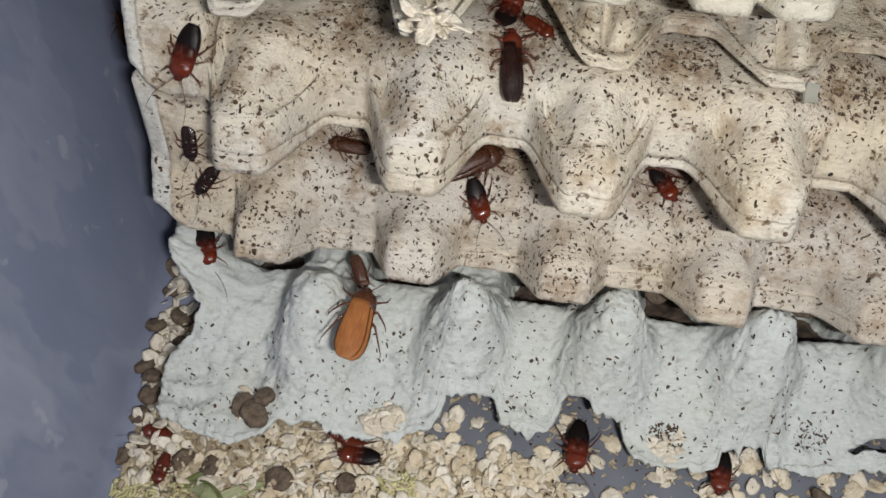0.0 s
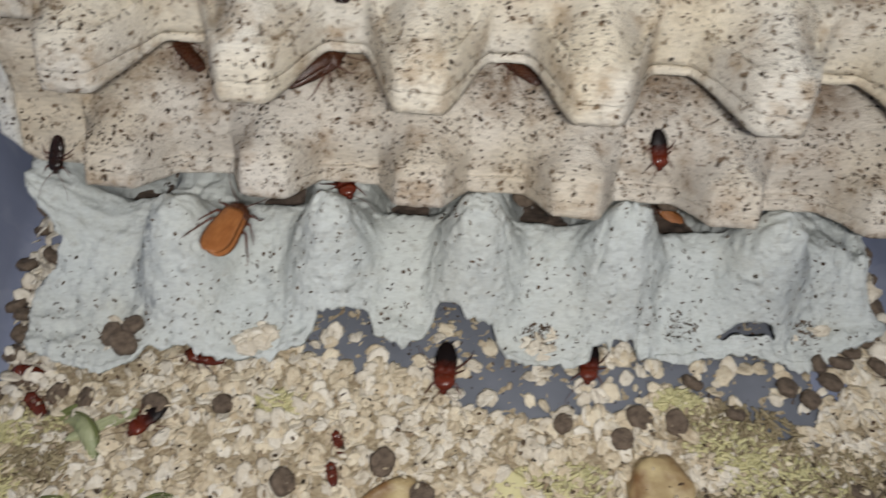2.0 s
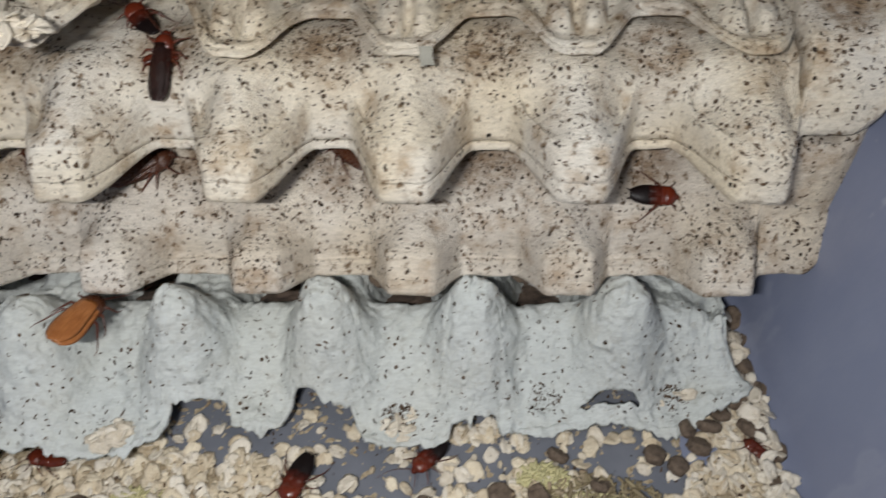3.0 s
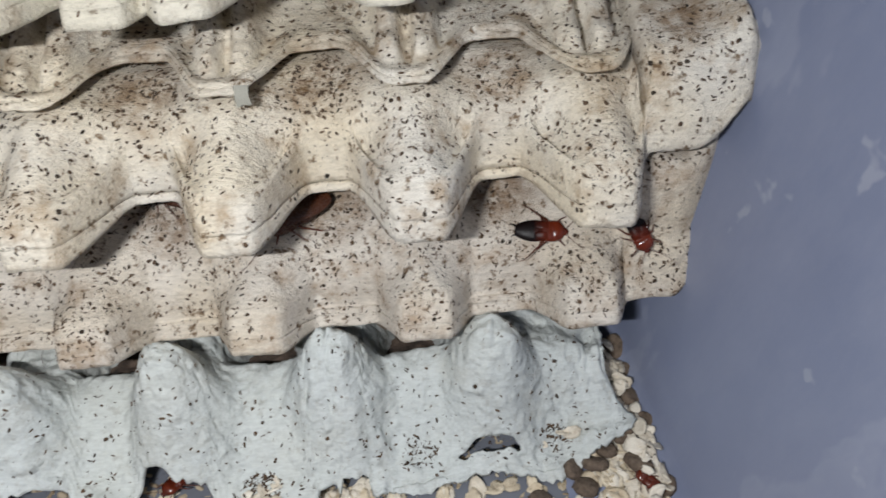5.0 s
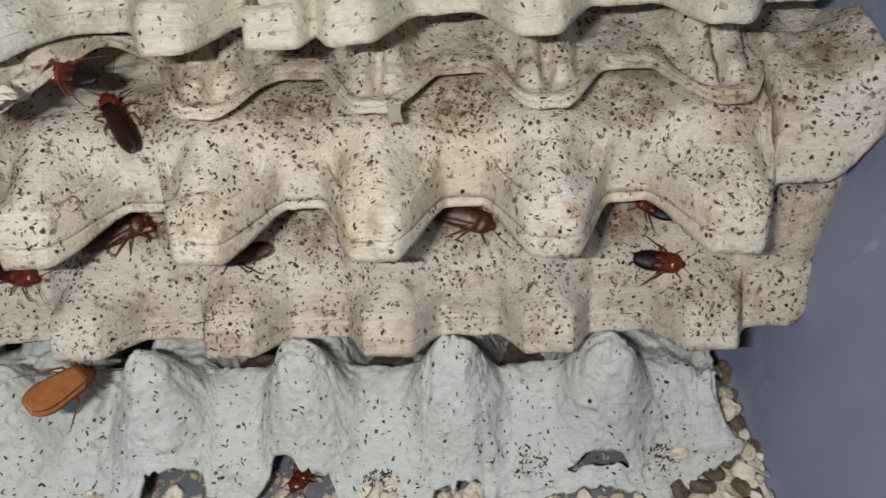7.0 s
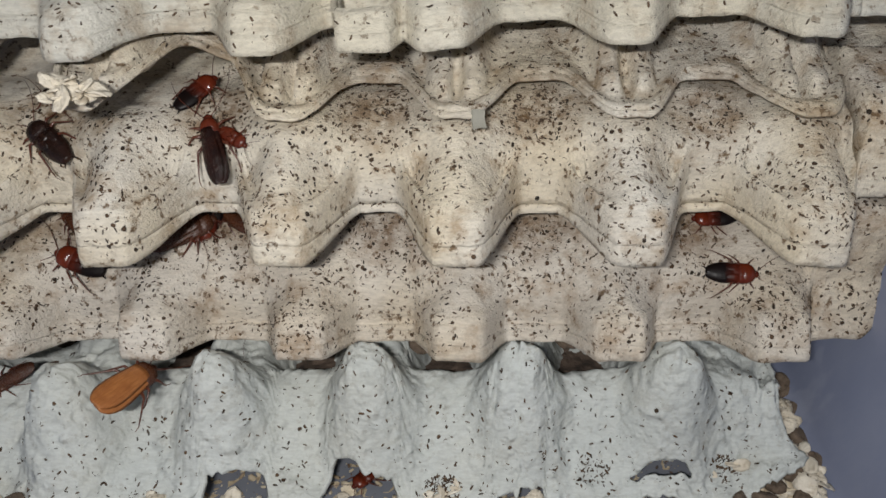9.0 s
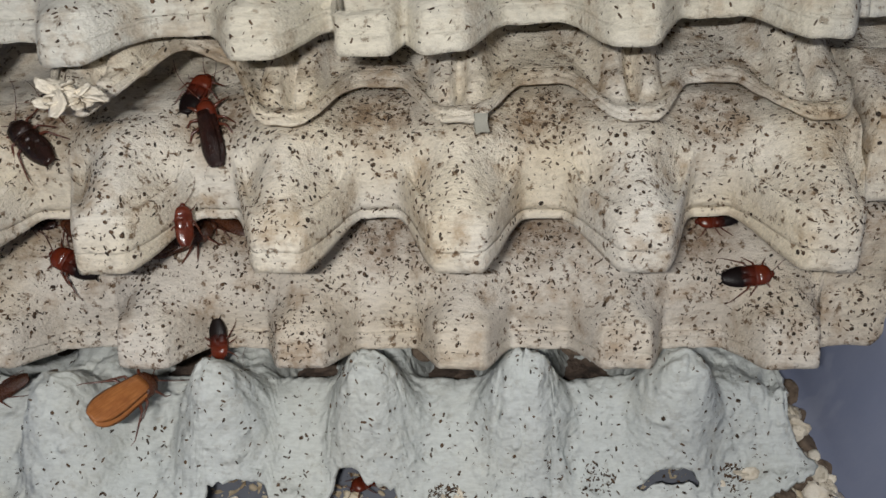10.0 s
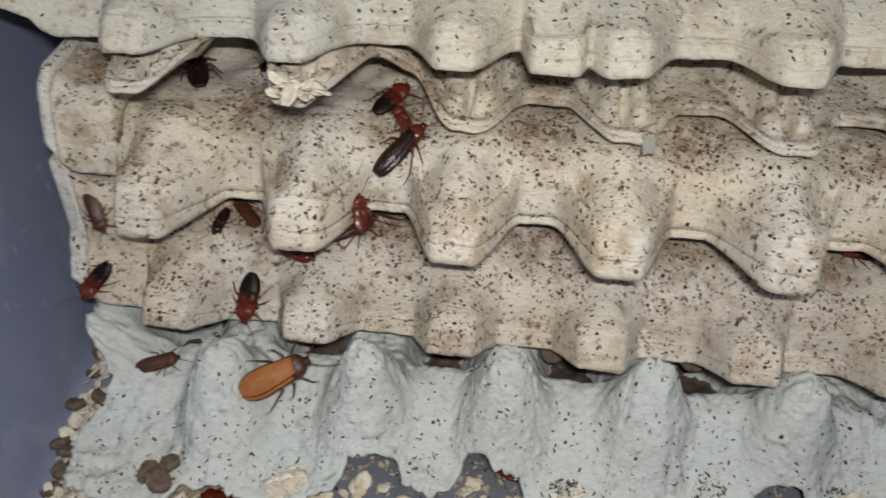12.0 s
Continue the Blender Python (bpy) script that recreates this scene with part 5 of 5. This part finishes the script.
            (12, pose(-0.04497, -0.05728, 0.00400, 0.0, -0.0, 106.0)),
        ]),
        (add_cockroach("red", 8.5), [
            (0, pose(-0.04576, -0.06632, 0.00400, 0.0, -0.0, 101.2)),
            (1.5, pose(-0.04576, -0.06632, 0.00400, 0.0, -0.0, 101.2)),
            (2, pose(-0.04559, -0.06778, 0.00400, 0.0, -0.0, 106.6)),
            (12, pose(-0.04559, -0.06778, 0.00400, 0.0, -0.0, 106.6)),
        ]),
        (add_cockroach("red", 13.4), [
            (0, pose(-0.00925, 0.02374, 0.00200, 0.0, -0.0, -136.2)),
            (4.4, pose(-0.00925, 0.02374, 0.00200, 0.0, -0.0, -136.2)),
            (5, pose(-0.00925, -0.01126, 0.00400, 0.0, -0.0, -136.2)),
            (6, pose(-0.01136, -0.00971, 0.00400, 0.0, -0.0, -158.3)),
            (6.5, pose(-0.00895, -0.01187, 0.00400, 0.0, -0.0, -134.5)),
            (7, pose(-0.00870, -0.01321, 0.00400, 0.0, -0.0, -119.2)),
            (9, pose(-0.00713, -0.01153, 0.00400, 0.0, -0.0, -136.9)),
            (9.5, pose(-0.00852, -0.01124, 0.00400, 0.0, -0.0, -138.1)),
            (10, pose(-0.00815, -0.00998, 0.00400, 0.0, -0.0, -147.1)),
            (11, pose(-0.00432, -0.00955, 0.00400, 0.0, -0.0, 149.7)),
            (11.5, pose(-0.00444, -0.00944, 0.00400, 0.0, -0.0, 147.8)),
            (12, pose(-0.00322, -0.00920, 0.00400, 0.0, -0.0, 146.5)),
        ]),
        (add_cockroach("red", 11.0), [
            (0, pose(0.13970, -0.02575, 0.00455, -11.1, 7.7, 130.9)),
            (2.5, pose(0.13970, -0.02575, 0.00455, -11.1, 7.7, 130.9)),
            (3, pose(0.13581, -0.02612, 0.00399, -3.6, 2.7, 133.6)),
            (5, pose(0.13728, -0.02478, 0.00399, -3.8, 2.3, 128.0)),
            (5.5, pose(0.13721, -0.02537, 0.00399, -3.9, 2.2, 126.4)),
            (12, pose(0.13721, -0.02537, 0.00399, -3.9, 2.2, 126.4)),
        ]),
        (add_cockroach("two_tone", 18.6), [
            (0, pose(-0.09769, 0.07157, 0.06866, 29.4, 11.1, -14.9)),
            (6.2, pose(-0.09769, 0.07157, 0.06866, 29.4, 11.1, -14.9)),
            (7, pose(-0.09769, 0.03157, 0.05976, 29.4, 11.1, -14.9)),
            (7.67, pose(-0.09801, 0.03229, 0.06025, 27.3, -17.4, 37.5)),
            (8.33, pose(-0.09833, 0.03301, 0.06075, -0.5, -30.9, 101.5)),
            (9, pose(-0.09865, 0.03373, 0.06124, -25.6, -14.0, 163.7)),
            (9.5, pose(-0.10057, 0.03530, 0.06240, -23.4, -14.1, 159.9)),
            (10, pose(-0.10028, 0.03508, 0.06222, -23.6, -13.8, 160.8)),
            (10.5, pose(-0.09946, 0.03304, 0.06100, -28.4, -7.6, 176.9)),
            (11, pose(-0.09864, 0.03212, 0.06025, -30.3, 4.9, -161.7)),
            (11.5, pose(-0.09750, 0.02755, 0.05571, -29.6, 16.0, -139.6)),
            (12, pose(-0.09700, 0.02208, 0.04725, -1.3, 38.1, -95.8)),
        ]),
        (add_cockroach("red", 13.2), [
            (0, pose(-0.05955, 0.07664, 0.07091, -23.8, -6.2, -176.0)),
            (6.4, pose(-0.05955, 0.07664, 0.07091, -23.8, -6.2, -176.0)),
            (7, pose(-0.05955, 0.04264, 0.06801, -23.8, -6.2, -176.0)),
            (9, pose(-0.06356, 0.04277, 0.06885, -5.4, -25.8, 127.9)),
            (9.5, pose(-0.05613, 0.02851, 0.08596, 25.0, -39.2, 100.0)),
            (10, pose(-0.05649, 0.02808, 0.08727, 27.3, -39.3, 96.9)),
            (10.5, pose(-0.05631, 0.02859, 0.08731, 22.7, -41.8, 103.9)),
            (11, pose(-0.05488, 0.03143, 0.08544, 31.4, -33.7, 82.7)),
            (11.5, pose(-0.05609, 0.02932, 0.08751, 36.8, -27.4, 76.8)),
            (12, pose(-0.05649, 0.02824, 0.08759, 23.4, -40.8, 103.4)),
        ]),
        (add_cockroach("two_tone", 14.2), [
            (0, pose(-0.05715, 0.08424, 0.07642, -19.3, 19.8, -113.6)),
            (8.7, pose(-0.05715, 0.08424, 0.07642, -19.3, 19.8, -113.6)),
            (9, pose(-0.05715, 0.04424, 0.06752, -19.3, 19.8, -113.6)),
            (9.5, pose(-0.05699, 0.03622, 0.06407, 11.0, 27.4, -49.4)),
            (9.7, pose(-0.05474, 0.02873, 0.05666, 11.6, 34.4, -61.3)),
            (9.9, pose(-0.05414, 0.02304, 0.04901, 5.6, 36.5, -81.6)),
            (10, pose(-0.05399, 0.01850, 0.04362, 6.2, 35.8, -80.3)),
            (10.3, pose(-0.05399, 0.05850, 0.05362, 6.2, 35.8, -80.3)),
            (12, pose(-0.05399, 0.05850, 0.05362, 6.2, 35.8, -80.3)),
        ]),
        (add_cockroach("dark", 20.0), [
            (0, pose(-0.09559, 0.07809, 0.10638, -22.1, -13.4, 140.3)),
            (8.6, pose(-0.09559, 0.07809, 0.10638, -22.1, -13.4, 140.3)),
            (9, pose(-0.09559, 0.04409, 0.10238, -22.1, -13.4, 140.3)),
            (9.5, pose(-0.09660, 0.04527, 0.10288, -22.5, -13.9, 138.9)),
            (10, pose(-0.10083, 0.04563, 0.10318, -19.3, -17.3, 140.5)),
            (10.5, pose(-0.10551, 0.05197, 0.10556, -13.1, -17.9, 131.3)),
            (11, pose(-0.10573, 0.05222, 0.10563, -17.3, -21.7, 134.3)),
            (11.5, pose(-0.11046, 0.05691, 0.10639, -7.6, -16.9, 136.0)),
            (12, pose(-0.12015, 0.07219, 0.10475, -0.3, -3.0, 112.9)),
        ]),
        (add_cockroach("dark", 11.0), [
            (0, pose(-0.11222, 0.08493, 0.08023, -22.6, -5.9, -177.7)),
            (9.7, pose(-0.11222, 0.08493, 0.08023, -22.6, -5.9, -177.7)),
            (10, pose(-0.11222, 0.04493, 0.07023, -22.6, -5.9, -177.7)),
            (10.5, pose(-0.11231, 0.04288, 0.06969, -20.7, -12.4, 167.1)),
            (11, pose(-0.10751, 0.04426, 0.06889, -19.6, -15.8, 166.6)),
            (11.25, pose(-0.10807, 0.04223, 0.06844, -25.3, 2.2, -151.3)),
            (11.5, pose(-0.10863, 0.04020, 0.06800, -17.1, 19.4, -108.4)),
            (12, pose(-0.10883, 0.03833, 0.06747, -16.9, 20.4, -107.5)),
        ]),
        (add_cockroach("two_tone", 16.2), [
            (0, pose(-0.14659, 0.05977, 0.06492, -16.8, 41.2, -120.9)),
            (10.9, pose(-0.14659, 0.05977, 0.06492, -16.8, 41.2, -120.9)),
            (11.2, pose(-0.14659, 0.01977, 0.05492, -16.8, 41.2, -120.9)),
            (11.5, pose(-0.14929, 0.01995, 0.05356, -25.6, 28.2, -139.3)),
            (12, pose(-0.15020, 0.01905, 0.05226, -22.4, 32.1, -130.4)),
        ]),
        (add_cockroach("brown", 14.0), [
            (0, pose(-0.14914, 0.06796, 0.08545, 22.9, 46.7, -73.2)),
            (11.2, pose(-0.14914, 0.06796, 0.08545, 22.9, 46.7, -73.2)),
            (11.5, pose(-0.14914, 0.02796, 0.07545, 22.9, 46.7, -73.2)),
            (12, pose(-0.14543, 0.02758, 0.07714, 26.8, 45.3, -56.5)),
        ]),
        (add_cockroach("brown", 13.0), [
            (0, pose(-0.05066, 0.08816, 0.07580, -18.6, -16.1, 146.3)),
            (8, pose(-0.05066, 0.08816, 0.07580, -18.6, -16.1, 146.3)),
            (9, pose(-0.05066, 0.04816, 0.06690, -18.6, -16.1, 146.3)),
            (9.5, pose(-0.05364, 0.04748, 0.06718, -20.0, -12.2, 163.5)),
            (10, pose(-0.05275, 0.04826, 0.06727, -19.0, -14.0, 157.3)),
            (10.5, pose(-0.05359, 0.04888, 0.06767, -20.1, -12.7, 160.6)),
            (11, pose(-0.05143, 0.04962, 0.06760, -23.5, -6.0, 176.0)),
            (11.5, pose(-0.05405, 0.04872, 0.06772, -18.9, -13.4, 160.1)),
            (12, pose(-0.05306, 0.05039, 0.06820, -22.2, -9.2, 171.0)),
        ]),
        (add_cockroach("red", 14.7), [
            (0, pose(-0.06691, 0.07508, 0.07727, -19.4, 16.2, -128.5)),
            (11.2, pose(-0.06691, 0.07508, 0.07727, -19.4, 16.2, -128.5)),
            (11.5, pose(-0.06691, 0.03508, 0.06727, -19.4, 16.2, -128.5)),
            (11.75, pose(-0.07311, 0.03256, 0.06566, 7.6, 19.7, -70.8)),
            (12, pose(-0.07931, 0.03004, 0.06406, 25.3, 0.4, -18.5)),
        ]),
        (add_cockroach("brown", 14.0), [
            (0, pose(-0.12630, 0.05484, 0.02461, -17.8, 10.7, -150.0)),
            (8.2, pose(-0.12630, 0.05484, 0.02461, -17.8, 10.7, -150.0)),
            (9, pose(-0.12630, 0.00984, 0.02861, -17.8, 10.7, -150.0)),
            (10.5, pose(-0.12751, 0.00838, 0.02875, -18.2, 9.9, -152.5)),
            (10.67, pose(-0.12707, 0.00813, 0.02855, -18.1, -10.0, 152.1)),
            (10.83, pose(-0.12663, 0.00788, 0.02835, -0.7, -20.6, 92.0)),
            (11, pose(-0.12619, 0.00764, 0.02815, 17.5, -11.2, 31.6)),
            (11.5, pose(-0.12573, 0.00631, 0.02744, 18.8, -8.7, 23.9)),
            (12, pose(-0.12707, 0.00494, 0.02799, 19.1, -7.9, 21.5)),
        ]),
        (add_cockroach("tan", 12.9), [
            (0, pose(0.07950, 0.03958, 0.00474, -19.2, 7.6, -159.3)),
            (0.5, pose(0.07906, 0.03947, 0.00479, -19.8, 6.0, -163.8)),
            (1, pose(0.07893, 0.03732, 0.00525, -20.4, -3.3, 171.1)),
            (1.5, pose(0.07162, 0.03626, 0.00394, -16.7, -12.3, 144.7)),
            (2, pose(0.06723, 0.03904, 0.00386, -16.2, -12.9, 142.4)),
            (2.3, pose(0.06723, 0.08404, -0.00014, -16.2, -12.9, 142.4)),
            (12, pose(0.06723, 0.08404, -0.00014, -16.2, -12.9, 142.4)),
        ]),
        (add_cockroach("brown", 11.0, "thin red-brown cockroach slipping under a tray edge"), [
            (0, pose(-0.08900, 0.01000, 0.03850, 10.0, 22.0, -62.0)),
            (0.5, pose(-0.08950, 0.00850, 0.03850, 10.0, 22.0, -60.0)),
            (1, pose(-0.08950, 0.01300, 0.03850, 10.0, 18.0, -62.0)),
            (1.4, pose(-0.08500, 0.04200, 0.03800, 4.0, 5.0, -62.0)),
            (12, pose(-0.08500, 0.04200, 0.03800, 4.0, 5.0, -62.0)),
        ]),
        (add_cockroach("dark", 15.0, "black-brown cockroach under a frayed husk cluster"), [
            (0, pose(-0.09300, 0.07800, 0.10400, -6.0, -4.0, 170.0)),
            (7.5, pose(-0.09300, 0.07800, 0.10400, -6.0, -4.0, 170.0)),
            (8.8, pose(-0.09600, 0.05900, 0.10650, -8.0, -8.0, 172.0)),
            (10.0, pose(-0.09650, 0.05900, 0.10650, -8.0, -8.0, 168.0)),
            (11, pose(-0.09400, 0.07800, 0.10400, -6.0, -4.0, 168.0)),
            (12, pose(-0.09400, 0.07800, 0.10400, -6.0, -4.0, 168.0)),
        ]),
    ]
    for k, (ob, rows) in enumerate(paths):
        walk(ob, rows)
        for leg, swing in leg_steps(ob, rows):
            walk(leg, swing)
        for feeler, sway in feeler_sway(ob, k):
            walk(feeler, sway)


motions()
